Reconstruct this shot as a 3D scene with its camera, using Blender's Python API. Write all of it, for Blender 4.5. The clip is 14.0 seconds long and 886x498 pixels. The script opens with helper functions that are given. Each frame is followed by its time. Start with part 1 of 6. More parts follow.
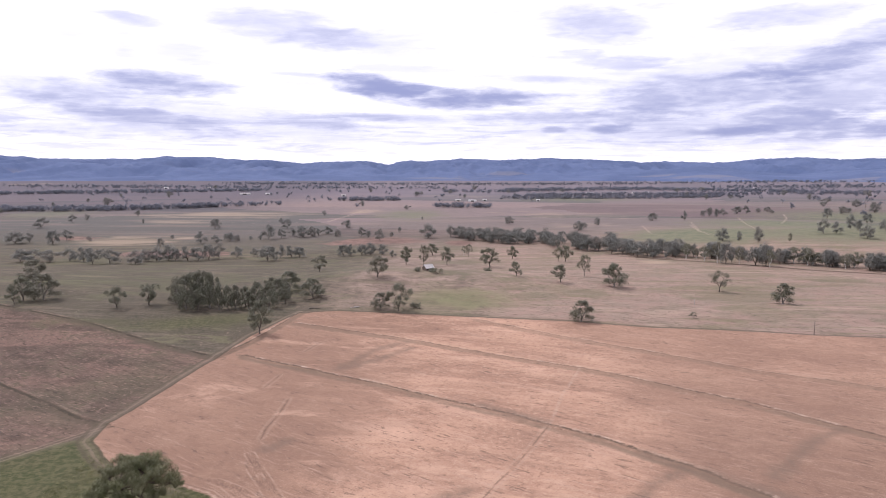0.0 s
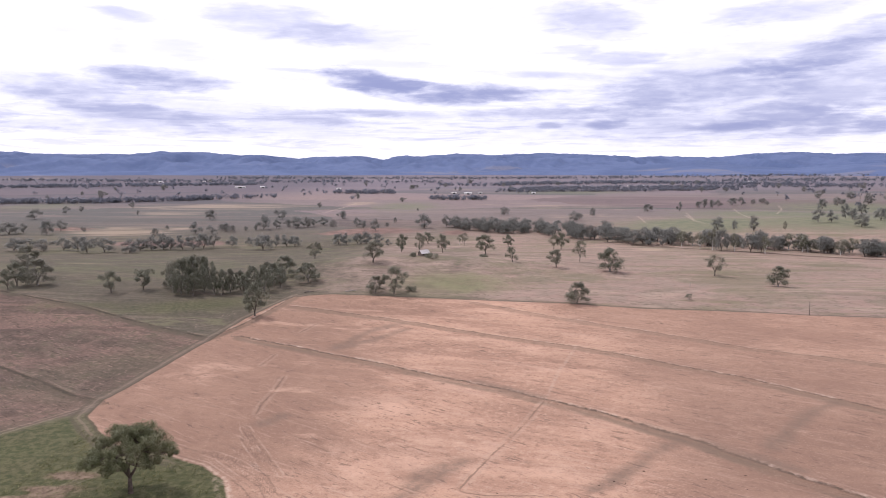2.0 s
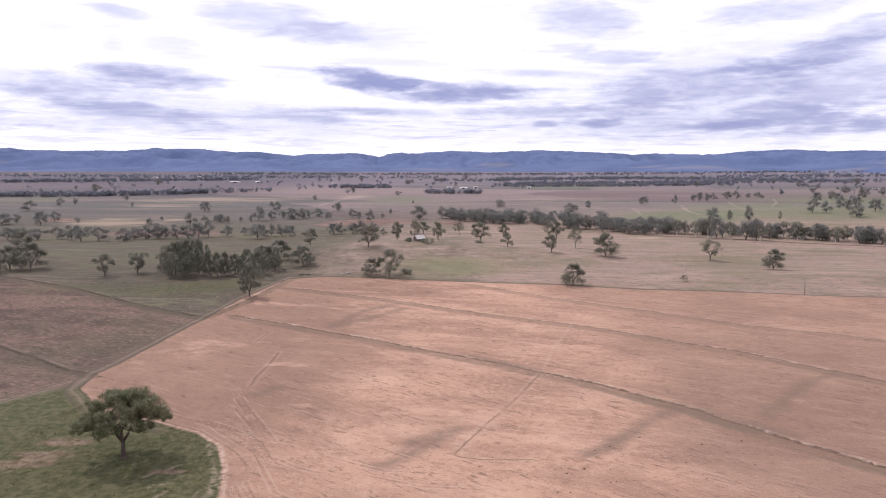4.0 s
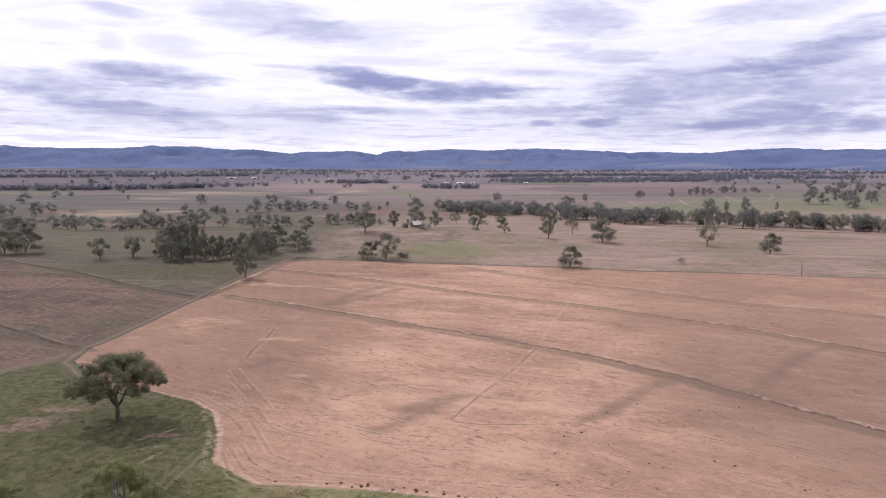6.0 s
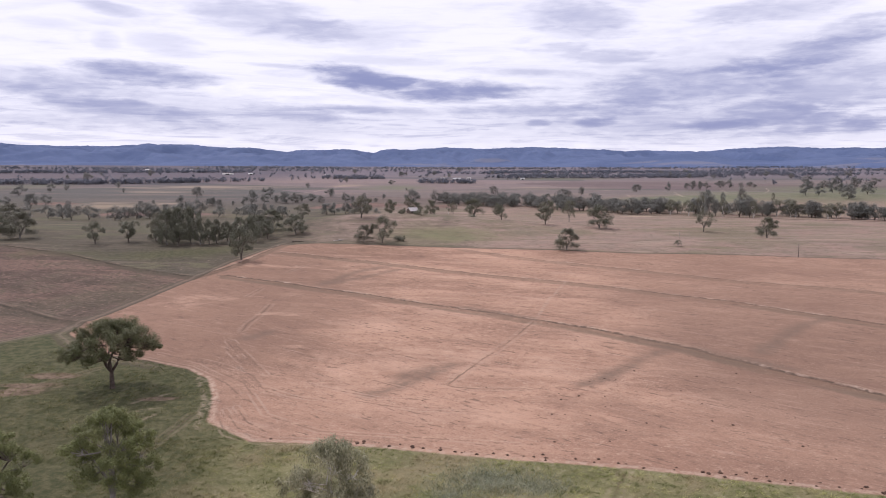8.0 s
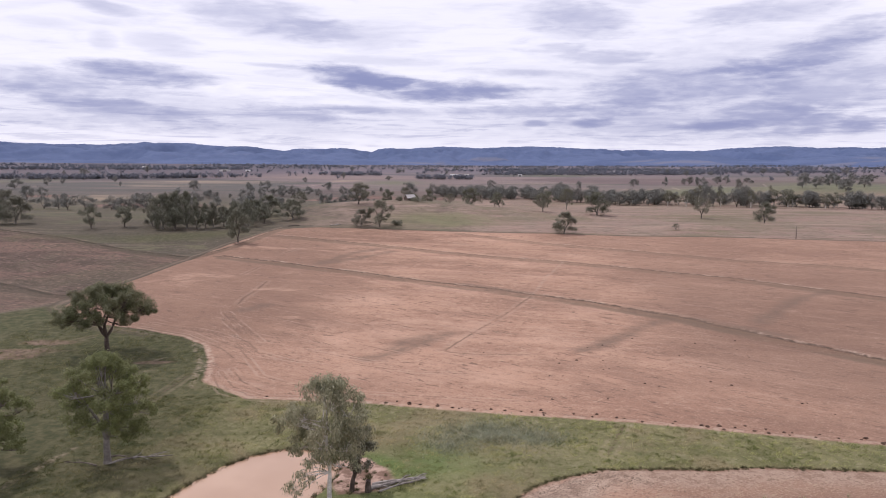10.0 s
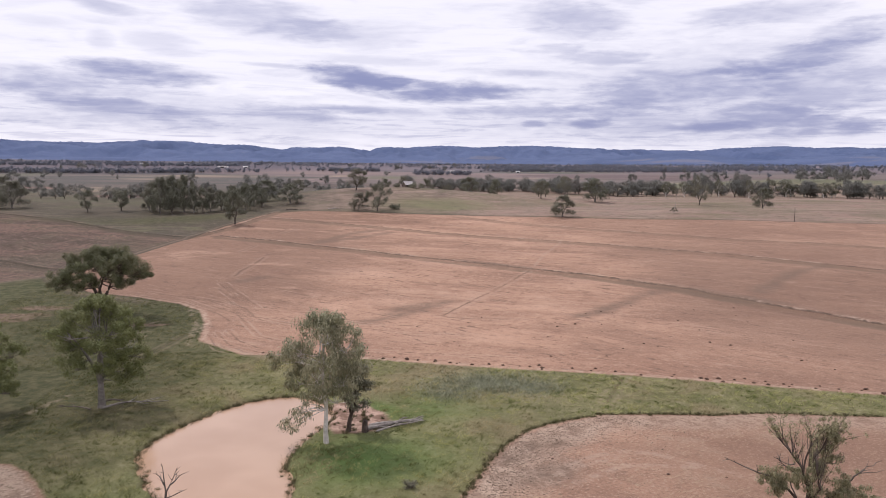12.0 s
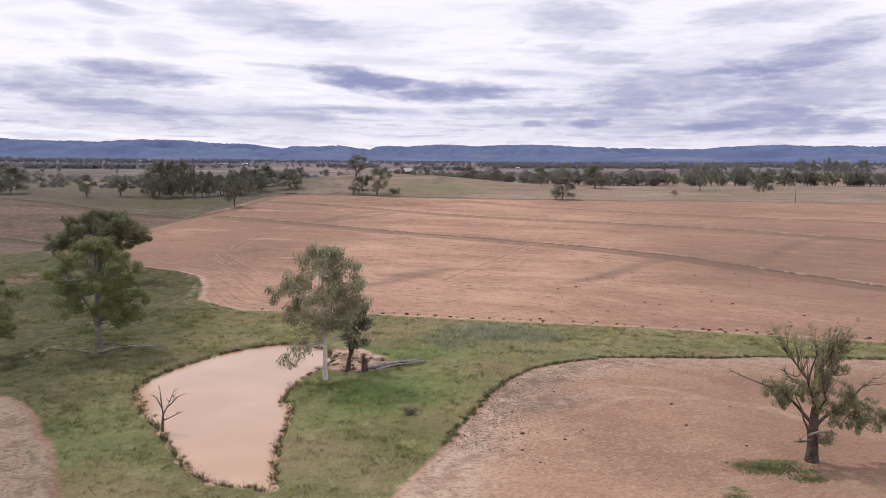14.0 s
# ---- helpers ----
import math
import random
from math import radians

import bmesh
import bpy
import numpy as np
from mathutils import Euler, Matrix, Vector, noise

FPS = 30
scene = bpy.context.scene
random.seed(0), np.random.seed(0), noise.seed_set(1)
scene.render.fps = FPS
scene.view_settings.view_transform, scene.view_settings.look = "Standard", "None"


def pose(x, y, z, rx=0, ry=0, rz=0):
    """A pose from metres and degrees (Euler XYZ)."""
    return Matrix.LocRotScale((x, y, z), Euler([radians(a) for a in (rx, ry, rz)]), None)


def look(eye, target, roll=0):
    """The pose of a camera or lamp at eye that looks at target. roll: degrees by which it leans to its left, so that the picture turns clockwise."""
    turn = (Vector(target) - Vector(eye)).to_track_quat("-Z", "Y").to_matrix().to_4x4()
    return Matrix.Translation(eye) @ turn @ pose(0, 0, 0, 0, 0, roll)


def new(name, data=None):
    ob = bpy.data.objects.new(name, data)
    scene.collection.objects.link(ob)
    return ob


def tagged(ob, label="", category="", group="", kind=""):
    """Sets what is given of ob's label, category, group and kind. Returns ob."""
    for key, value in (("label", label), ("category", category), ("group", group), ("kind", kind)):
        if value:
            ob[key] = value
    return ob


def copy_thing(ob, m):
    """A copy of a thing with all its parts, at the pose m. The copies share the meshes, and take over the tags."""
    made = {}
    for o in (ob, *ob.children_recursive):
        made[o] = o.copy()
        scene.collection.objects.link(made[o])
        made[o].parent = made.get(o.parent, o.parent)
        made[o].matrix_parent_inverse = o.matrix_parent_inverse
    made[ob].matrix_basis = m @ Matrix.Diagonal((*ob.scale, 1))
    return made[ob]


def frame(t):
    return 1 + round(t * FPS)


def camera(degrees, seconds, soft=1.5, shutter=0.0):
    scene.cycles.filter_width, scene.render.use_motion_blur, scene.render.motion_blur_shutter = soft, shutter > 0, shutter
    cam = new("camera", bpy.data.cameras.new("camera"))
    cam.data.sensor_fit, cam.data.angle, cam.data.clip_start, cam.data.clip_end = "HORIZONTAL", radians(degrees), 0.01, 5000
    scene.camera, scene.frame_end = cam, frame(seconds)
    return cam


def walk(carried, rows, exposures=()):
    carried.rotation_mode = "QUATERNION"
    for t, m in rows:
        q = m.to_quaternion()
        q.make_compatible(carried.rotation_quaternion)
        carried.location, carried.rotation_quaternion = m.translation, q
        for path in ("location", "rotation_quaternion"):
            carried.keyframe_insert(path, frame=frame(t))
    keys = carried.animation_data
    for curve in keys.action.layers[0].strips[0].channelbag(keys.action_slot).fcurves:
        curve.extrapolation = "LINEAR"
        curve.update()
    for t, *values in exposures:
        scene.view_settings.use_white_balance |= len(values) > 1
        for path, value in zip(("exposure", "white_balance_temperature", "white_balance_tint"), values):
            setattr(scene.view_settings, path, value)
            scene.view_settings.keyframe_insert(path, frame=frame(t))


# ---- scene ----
cam = camera(62.24, 14.0, soft=0.95)
# seconds, height, yaw, pitch, roll: a drone that sinks at 3 m/s
PATH = [
    (0.0, 59.57, 0.00, -5.71, -0.04),
    (0.5, 58.91, -0.12, -5.84, -0.00),
    (1.0, 57.64, -0.20, -5.94, 0.01),
    (1.5, 56.21, -0.27, -6.00, 0.02),
    (2.0, 54.73, -0.35, -6.03, 0.02),
    (2.5, 53.23, -0.43, -6.05, 0.00),
    (3.0, 51.73, -0.52, -6.09, -0.02),
    (5.5, 44.23, -0.90, -6.21, -0.11),
    (6.0, 42.73, -0.94, -6.22, -0.14),
    (6.5, 41.23, -0.99, -6.23, -0.16),
    (7.0, 39.73, -1.06, -6.24, -0.17),
    (7.5, 38.23, -1.14, -6.25, -0.18),
    (8.0, 36.73, -1.21, -6.26, -0.19),
    (10.5, 29.23, -1.46, -6.22, -0.35),
    (11.0, 27.73, -1.51, -6.21, -0.40),
    (11.5, 26.23, -1.54, -6.22, -0.43),
    (12.0, 24.73, -1.57, -6.22, -0.47),
    (12.5, 23.23, -1.57, -6.24, -0.49),
    (13.0, 21.73, -1.56, -6.22, -0.50),
    (13.5, 20.23, -1.56, -6.22, -0.47),
    (14.0, 18.73, -1.59, -6.22, -0.43),
]
EXPOSURES = [(0.0, 0.05, 6080, 18), (3.0, 0.04, 6080, 18), (6.5, -0.15, 6080, 18), (8.0, -0.22, 6080, 18), (11.0, -0.26, 6150, 17), (14.0, -0.22, 6300, 15)]
walk(cam, [(t, pose(0, 0, z, 90 + pitch, roll, yaw)) for t, z, yaw, pitch, roll in PATH], EXPOSURES)

# ---- light ----
SUN_ELEVATION, SUN_AZIMUTH = 54.0, -48.0  # degrees; azimuth from +y towards +x
sun = new("sun", bpy.data.lights.new("sun", "SUN"))
sun.data.energy, sun.data.angle, sun.data.color = 2.35, radians(2.5), (1.0, 0.93, 0.84)
_a, _e = radians(SUN_AZIMUTH), radians(SUN_ELEVATION)
sun.matrix_world = look((300 * math.sin(_a) * math.cos(_e), 300 * math.cos(_a) * math.cos(_e), 300 * math.sin(_e)), (0, 0, 0))

world = bpy.data.worlds.new("sky")
scene.world = world
world.use_nodes = True


class Nodes:
    """A small builder of node trees."""

    def __init__(self, tree):
        self.tree = tree
        tree.nodes.clear()

    def add(self, kind, **settings):
        node = self.tree.nodes.new(kind)
        for key, value in settings.items():
            if key == "noise_dimensions":
                node.noise_dimensions = value
            elif key == "feature":
                node.feature = value
        return node

    def put(self, socket, value):
        if hasattr(value, "is_linked"):
            self.tree.links.new(value, socket)
        else:
            socket.default_value = value

    def math(self, op, a, b=0.0, c=0.0, clamp=False):
        node = self.tree.nodes.new("ShaderNodeMath")
        node.operation, node.use_clamp = op, clamp
        for socket, value in zip(node.inputs, (a, b, c)):
            self.put(socket, value)
        return node.outputs[0]

    def step(self, value, low, high, to_low=0.0, to_high=1.0):
        node = self.tree.nodes.new("ShaderNodeMapRange")
        node.interpolation_type, node.clamp = "SMOOTHSTEP", True
        for socket, v in zip(node.inputs, (value, low, high, to_low, to_high)):
            self.put(socket, v)
        return node.outputs[0]

    def mix(self, fac, a, b, blend="MIX"):
        node = self.tree.nodes.new("ShaderNodeMix")
        node.data_type, node.blend_type, node.clamp_factor = "RGBA", blend, True
        self.put(node.inputs[0], fac)
        for socket, value in ((node.inputs[6], a), (node.inputs[7], b)):
            self.put(socket, (*value, 1.0) if isinstance(value, tuple) and len(value) == 3 else value)
        return node.outputs[2]

    def noise(self, vector, scale, detail=4.0, rough=0.55, distort=0.0):
        node = self.tree.nodes.new("ShaderNodeTexNoise")
        self.put(node.inputs["Vector"], vector)
        node.inputs["Scale"].default_value, node.inputs["Detail"].default_value = scale, detail
        node.inputs["Roughness"].default_value, node.inputs["Distortion"].default_value = rough, distort
        return node.outputs["Fac"]

    def scaled(self, vector, scale, turn=0.0):
        for amount, angle in (((1, 1, 1), turn), (scale, 0)):
            node = self.tree.nodes.new("ShaderNodeMapping")
            self.put(node.inputs["Vector"], vector)
            node.inputs["Scale"].default_value = amount
            node.inputs["Rotation"].default_value = (0, 0, radians(angle))
            vector = node.outputs[0]
        return vector

    def split(self, vector):
        node = self.tree.nodes.new("ShaderNodeSeparateXYZ")
        self.put(node.inputs[0], vector)
        return node.outputs

    def join(self, x, y, z):
        node = self.tree.nodes.new("ShaderNodeCombineXYZ")
        for socket, value in zip(node.inputs, (x, y, z)):
            self.put(socket, value)
        return node.outputs[0]

    def attribute(self, name):
        node = self.tree.nodes.new("ShaderNodeAttribute")
        node.attribute_name = name
        return node.outputs["Fac"]

    def link(self, a, b):
        self.tree.links.new(a, b)


# clouds as azimuth, elevation, half width, half height (degrees), density, slope
CLOUDS_LEFT = [(-20.3, 6.6, 4.5, 0.71, 0.85, -0.05), (-26.4, 5.6, 4.8, 0.97, 0.62, -0.08), (-22.2, 4.3, 6.2, 0.53, 0.46, -0.16), (-21.1, 3.6, 5.0, 0.88, 0.34, -0.05), (-9.7, 3.8, 3.0, 0.35, 0.42, -0.03), (-4.2, 4.4, 5.5, 0.35, 0.55, -0.03), (-5.0, 6.8, 4.2, 0.79, 0.92, -0.13), (1.9, 5.9, 6.6, 0.71, 0.9, -0), (-10.7, 7.5, 2.3, 0.18, 0.4, -0.05), (-11.9, 10.8, 5.7, 1.32, 0.46, -0.1), (-6.5, 10.0, 5.4, 0.88, 0.36, -0.05), (-22.4, 10.8, 2.0, 0.44, 0.5, -0.1), (-19.0, 8.7, 2.3, 0.79, 0.26, -0.1), (-23.0, 8.7, 0.9, 0.66, 0.26, 0), (-3.1, 8.1, 5.1, 0.35, 0.26, -0.03)]
CLOUDS_MIDDLE = [(-1.6, 6.3, 5.3, 0.62, 0.9, -0.1), (-6.1, 7.1, 2.6, 0.57, 0.8, -0.12), (11.2, 11.1, 3.8, 1.41, 0.55, -0.1), (24.8, 10.9, 4.5, 0.71, 0.5, 0), (13.5, 8.3, 3.8, 0.44, 0.36, -0.03), (10.4, 9.0, 1.8, 0.35, 0.3, -0.03), (8.1, 7.2, 4.5, 0.31, 0.42, -0.04), (8.6, 4.4, 8.0, 0.49, 0.6, 0), (8.5, 3.5, 0.8, 0.26, 0.65, 0), (12.9, 3.6, 1.5, 0.40, 0.8, 0.03)]
VEILS = [(20, 5.6, 14, 4, 0.2, 0.02), (2, 3.4, 30, 1.6, 0.2, 0), (22, 3, 13, 1.5, 0.26, 0), (-20, 4.2, 13, 1.6, 0.26, -0.05)]
CLOUDS_RIGHT = [(19.2, 5.9, 6.5, 1.28, 0.68, 0.02), (24.5, 7.2, 3.1, 0.62, 0.72, 0), (27.6, 8, 4, 0.88, 0.62, 0.18), (29.9, 9.1, 2.5, 0.88, 0.5, 0.1), (28.7, 5.7, 4.1, 1.85, 0.46, 0), (25.1, 4, 4.3, 0.75, 0.62, -0.02), (21.8, 3.2, 2.8, 0.44, 0.85, 0.03), (26.1, 2.8, 0.8, 0.26, 0.6, 0), (27.8, 2.7, 0.9, 0.26, 0.6, 0), (30.6, 2.8, 1.4, 0.4, 0.68, 0), (31, 3.3, 1.6, 0.35, 0.5, 0), (23.4, 6, 12.3, 3.31, 0.2, 0.05), (-27.8, 3.1, 4.8, 0.44, 0.25, 0), (-26.5, 9.6, 2.1, 0.35, 0.2, 0)]

n = Nodes(world.node_tree)
direction = n.add("ShaderNodeTexCoord").outputs["Generated"]
dx, dy, dz = n.split(direction)
lift = n.math("ADD", n.math("MAXIMUM", dz, 0.0), 0.06)
plane = n.join(n.math("DIVIDE", dx, lift), n.math("DIVIDE", dy, lift), 0.0)
broad = n.noise(n.scaled(plane, (0.5, 1.0, 1.0)), 0.75, 7.0, 0.6, 0.3)
fine = n.noise(n.scaled(plane, (0.45, 1.3, 1.0), 6), 2.6, 6.0, 0.62, 0.4)
azimuth = n.math("DEGREES", n.math("ARCTAN2", dx, dy))
elevation = n.math("DEGREES", n.math("ARCSINE", dz))
streak = n.join(n.math("MULTIPLY", azimuth, 0.17), n.math("MULTIPLY", elevation, 1.05), 3.0)
wisp = n.noise(streak, 1.0, 6.0, 0.56, 0.35)
puff = n.noise(n.join(n.math("MULTIPLY", azimuth, 0.55), n.math("MULTIPLY", elevation, 2.1), 5.0), 1.0, 5.0, 0.55, 0.3)
ragged = n.math("MULTIPLY_ADD", n.math("SUBTRACT", puff, 0.5), 1.8, n.math("MULTIPLY", n.math("SUBTRACT", wisp, 0.5), 3.2))
# thin veils everywhere, a heavier broken deck out of view
density = n.math("MULTIPLY", n.step(broad, 0.45, 0.76), n.step(elevation, 13.0, 30.0, 0.12, 0.6))
density = n.math("ADD", density, n.math("MULTIPLY", n.step(fine, 0.48, 0.74), 0.16))
density = n.math("ADD", density, n.math("MULTIPLY", n.step(wisp, 0.48, 0.74), 0.24))
veil = n.noise(n.join(n.math("MULTIPLY", azimuth, 0.14), n.math("MULTIPLY", elevation, 1.9), 8.0), 1.0, 7.0, 0.64, 0.8)
veil = n.math("MULTIPLY", n.step(veil, 0.46, 0.66), n.step(elevation, 7.5, 3.0, 0.08, 0.46))
density = n.math("MAXIMUM", density, veil)
for az, el, wide, high, thick, slope in CLOUDS_LEFT + CLOUDS_MIDDLE + VEILS + CLOUDS_RIGHT:
    off = n.math("SUBTRACT", azimuth, az)
    rise = n.math("MULTIPLY_ADD", off, -slope, n.math("SUBTRACT", elevation, el))
    u, v = n.math("DIVIDE", off, wide), n.math("DIVIDE", rise, high)
    d = n.math("ADD", n.math("ADD", n.math("MULTIPLY", u, u), n.math("MULTIPLY", v, v)), ragged)
    here = n.step(d, 1.8, -0.3, 0.0, min(0.95, thick))
    density = n.math("SUBTRACT", n.math("ADD", density, here), n.math("MULTIPLY", density, here))
density = n.math("MULTIPLY", density, n.step(elevation, 0.4, 3.0, 0.55, 1.0), clamp=True)
sky = n.add("ShaderNodeTexSky")
sky.sky_type, sky.sun_disc = "NISHITA", False
sky.sun_elevation, sky.sun_rotation = _e, _a
blue = n.mix(1.0, sky.outputs[0], (0.1, 0.1, 0.1), "MULTIPLY")
cloud = n.mix(density, (1.20, 1.17, 1.20), (0.335, 0.36, 0.585))
shade = n.mix(n.step(elevation, -4.0, -0.5), (0.2, 0.16, 0.13), n.mix(0.93, blue, cloud))
back = n.add("ShaderNodeBackground")
n.link(shade, back.inputs[0])
n.link(back.outputs[0], n.add("ShaderNodeOutputWorld").inputs[0])


# ---- materials ----
def material(name, rough=0.9):
    """A node material: its builder, its Principled node and the world position."""
    mat = bpy.data.materials.new(name)
    mat.use_nodes = True
    b = Nodes(mat.node_tree)
    bsdf, out = b.add("ShaderNodeBsdfPrincipled"), b.add("ShaderNodeOutputMaterial")
    b.link(bsdf.outputs[0], out.inputs[0])
    bsdf.inputs["Roughness"].default_value = rough
    bsdf.inputs["Specular IOR Level"].default_value = 0.15
    place = b.add("ShaderNodeNewGeometry").outputs["Position"]
    return mat, b, bsdf, place


def bump(b, bsdf, height, strength, distance):
    node = b.add("ShaderNodeBump")
    node.inputs["Strength"].default_value, node.inputs["Distance"].default_value = strength, distance
    b.link(height, node.inputs["Height"])
    b.link(node.outputs[0], bsdf.inputs["Normal"])


def varied(name, dark, light, scale, rough=0.9, fine=6.0, relief=0.0, random_by="object", spread=0.35):
    """A surface of two tones, mottled at two scales, and different from piece to piece."""
    mat, b, bsdf, place = material(name, rough)
    where = b.add("ShaderNodeTexCoord").outputs["Object"]
    grain = b.math("ADD", b.math("MULTIPLY", b.noise(where, scale), 0.6), b.math("MULTIPLY", b.noise(where, scale * fine, 3), 0.4))
    if random_by == "island":
        chance = b.add("ShaderNodeNewGeometry").outputs["Random Per Island"]
    else:
        chance = b.add("ShaderNodeObjectInfo").outputs["Random"]
    tone = b.math("MULTIPLY_ADD", b.math("SUBTRACT", chance, 0.5), spread, b.step(grain, 0.3, 0.7), clamp=True)
    b.link(b.mix(tone, dark, light), bsdf.inputs["Base Color"])
    if relief:
        bump(b, bsdf, grain, 0.6, relief)
    return mat


def leaf_material(name, dark, light, dry):
    """Leaves: each its own tone, each tree its own shift, light coming through."""
    mat, b, bsdf, place = material(name, 0.55)
    chance = b.add("ShaderNodeNewGeometry").outputs["Random Per Island"]
    tree = b.add("ShaderNodeObjectInfo").outputs["Random"]
    colour = b.mix(b.math("MULTIPLY_ADD", chance, 0.64, 0.18), dark, light)
    colour = b.mix(b.math("MULTIPLY", b.step(tree, 0.35, 1.0), 0.55), colour, dry)
    b.link(colour, bsdf.inputs["Base Color"])
    bsdf.inputs["Specular IOR Level"].default_value = 0.3
    through_leaf = b.add("ShaderNodeBsdfTranslucent")
    b.link(colour, through_leaf.inputs["Color"])
    both = b.add("ShaderNodeMixShader")
    both.inputs[0].default_value = 0.32
    b.link(bsdf.outputs[0], both.inputs[1])
    b.link(through_leaf.outputs[0], both.inputs[2])
    out = [o for o in b.tree.nodes if o.bl_idname == "ShaderNodeOutputMaterial"][0]
    b.link(both.outputs[0], out.inputs[0])
    return mat


LEAF = leaf_material("gum_leaves", (0.092, 0.099, 0.075), (0.240, 0.232, 0.160), (0.200, 0.182, 0.138))
# distant trees: paler and greyer, with haze put into the leaf colour
LEAF_FAR = leaf_material("haze_paled_gum_leaves", (0.118, 0.126, 0.118), (0.248, 0.242, 0.210), (0.222, 0.205, 0.180))
LEAF_GREEN = leaf_material("green_gum_leaves", (0.080, 0.095, 0.038), (0.310, 0.328, 0.125), (0.215, 0.215, 0.098))
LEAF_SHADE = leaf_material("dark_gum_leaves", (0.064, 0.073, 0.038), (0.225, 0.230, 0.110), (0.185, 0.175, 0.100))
LEAF_GREY = leaf_material("grey_gum_leaves", (0.135, 0.140, 0.075), (0.46, 0.44, 0.285), (0.35, 0.32, 0.21))
LEAF_DULL = leaf_material("sparse_gum_leaves", (0.110, 0.110, 0.076), (0.255, 0.245, 0.175), (0.215, 0.195, 0.150))
LEAF_SPARSE = leaf_material("thin_olive_leaves", (0.130, 0.130, 0.066), (0.43, 0.40, 0.235), (0.33, 0.295, 0.19))
# far woods: blue air haze is part of this leaf colour
LEAF_HAZE = leaf_material("hazed_blue_leaves", (0.110, 0.124, 0.155), (0.180, 0.190, 0.222), (0.170, 0.172, 0.200))
BARK = varied("grey_bark", (0.07, 0.055, 0.045), (0.20, 0.17, 0.145), 1.5, relief=0.03)
BARK_PALE = varied("pale_grey_bark", (0.12, 0.105, 0.09), (0.30, 0.27, 0.24), 1.4, 0.8, relief=0.02)
BARK_WHITE = varied("white_bark", (0.38, 0.34, 0.30), (0.74, 0.70, 0.65), 1.2, 0.7, relief=0.02)
BARK_DARK = varied("dark_bark", (0.048, 0.036, 0.030), (0.15, 0.115, 0.095), 2.0, relief=0.04)
DEADWOOD = varied("weathered_dead_wood", (0.16, 0.135, 0.12), (0.45, 0.41, 0.37), 2.5, relief=0.02)


def blade_material():
    """Blades of grass: green, straw and brown, in drifts."""
    mat, b, bsdf, place = material("grass_blades", 0.8)
    chance = b.add("ShaderNodeNewGeometry").outputs["Random Per Island"]
    broad, small = b.noise(place, 0.085, 5, 0.6, 0.4), b.noise(place, 0.5, 4, 0.65)
    tone = b.math("MULTIPLY_ADD", b.math("SUBTRACT", chance, 0.5), 0.6, b.step(small, 0.40, 0.60), clamp=True)
    green = b.mix(tone, (0.130, 0.160, 0.050), (0.50, 0.49, 0.215))
    brown = b.mix(tone, (0.200, 0.160, 0.088), (0.50, 0.415, 0.265))
    sward = b.mix(b.math("MULTIPLY", b.step(broad, 0.48, 0.62), 0.8), green, brown)
    # blades darker in the west: cloud shade put into their colour
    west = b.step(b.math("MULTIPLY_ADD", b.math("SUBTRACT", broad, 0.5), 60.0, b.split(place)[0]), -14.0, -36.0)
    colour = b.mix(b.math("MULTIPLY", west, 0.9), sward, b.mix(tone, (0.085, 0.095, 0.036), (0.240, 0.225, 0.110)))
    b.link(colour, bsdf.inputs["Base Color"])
    glow = b.add("ShaderNodeBsdfTranslucent")
    b.link(colour, glow.inputs["Color"])
    both = b.add("ShaderNodeMixShader")
    both.inputs[0].default_value = 0.4
    b.link(bsdf.outputs[0], both.inputs[1])
    b.link(glow.outputs[0], both.inputs[2])
    out = [o for o in b.tree.nodes if o.bl_idname == "ShaderNodeOutputMaterial"][0]
    b.link(both.outputs[0], out.inputs[0])
    return mat


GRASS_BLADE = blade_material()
TUSSOCK = varied("dark_tussock_blades", (0.070, 0.070, 0.032), (0.20, 0.172, 0.092), 0.8, 0.85, random_by="island", spread=0.8)
WEED = varied("green_weed_blades", (0.080, 0.098, 0.040), (0.20, 0.215, 0.090), 0.8, 0.8, random_by="island", spread=0.8)
THISTLE = varied("grey_weed_blades", (0.200, 0.215, 0.140), (0.42, 0.425, 0.310), 0.5, 0.8, random_by="island", spread=0.8)
CRUMB = varied("crusted_earth_crumbs", (0.10, 0.072, 0.052), (0.36, 0.27, 0.205), 3.0, random_by="island", spread=0.9)
CLOD = varied("dark_earth_clods", (0.05, 0.03, 0.022), (0.15, 0.09, 0.065), 4.0, relief=0.04)
IRON = varied("pale_corrugated_iron", (0.34, 0.31, 0.29), (0.54, 0.51, 0.49), 0.7, 0.5, 9.0)
BOARDS = varied("weathered_boards", (0.13, 0.10, 0.085), (0.26, 0.21, 0.18), 1.0, relief=0.02)
WHITE = varied("white_painted_sheet", (0.46, 0.44, 0.43), (0.60, 0.59, 0.58), 0.5, 0.5)
DARK_GAP = varied("unlit_interior", (0.015, 0.013, 0.012), (0.03, 0.026, 0.024), 1.0)


# ---- the lay of the land ----
def smooth(a, b, x):
    u = np.clip((x - a) / (b - a), 0, 1)
    return u * u * (3 - 2 * u)


SLOPE_AT = [-6000, 0, 75, 130, 200, 240, 265, 300, 340, 400, 462, 600, 680, 750, 900, 1500, 2500, 6000]
SLOPE_UP = [-0.35, -0.35, -0.35, 0.3, 3.0, 5.4, 8.0, 9.8, 11.4, 9.6, 6.4, 7.6, 11.2, 13.2, 15, 25, 43, 43]


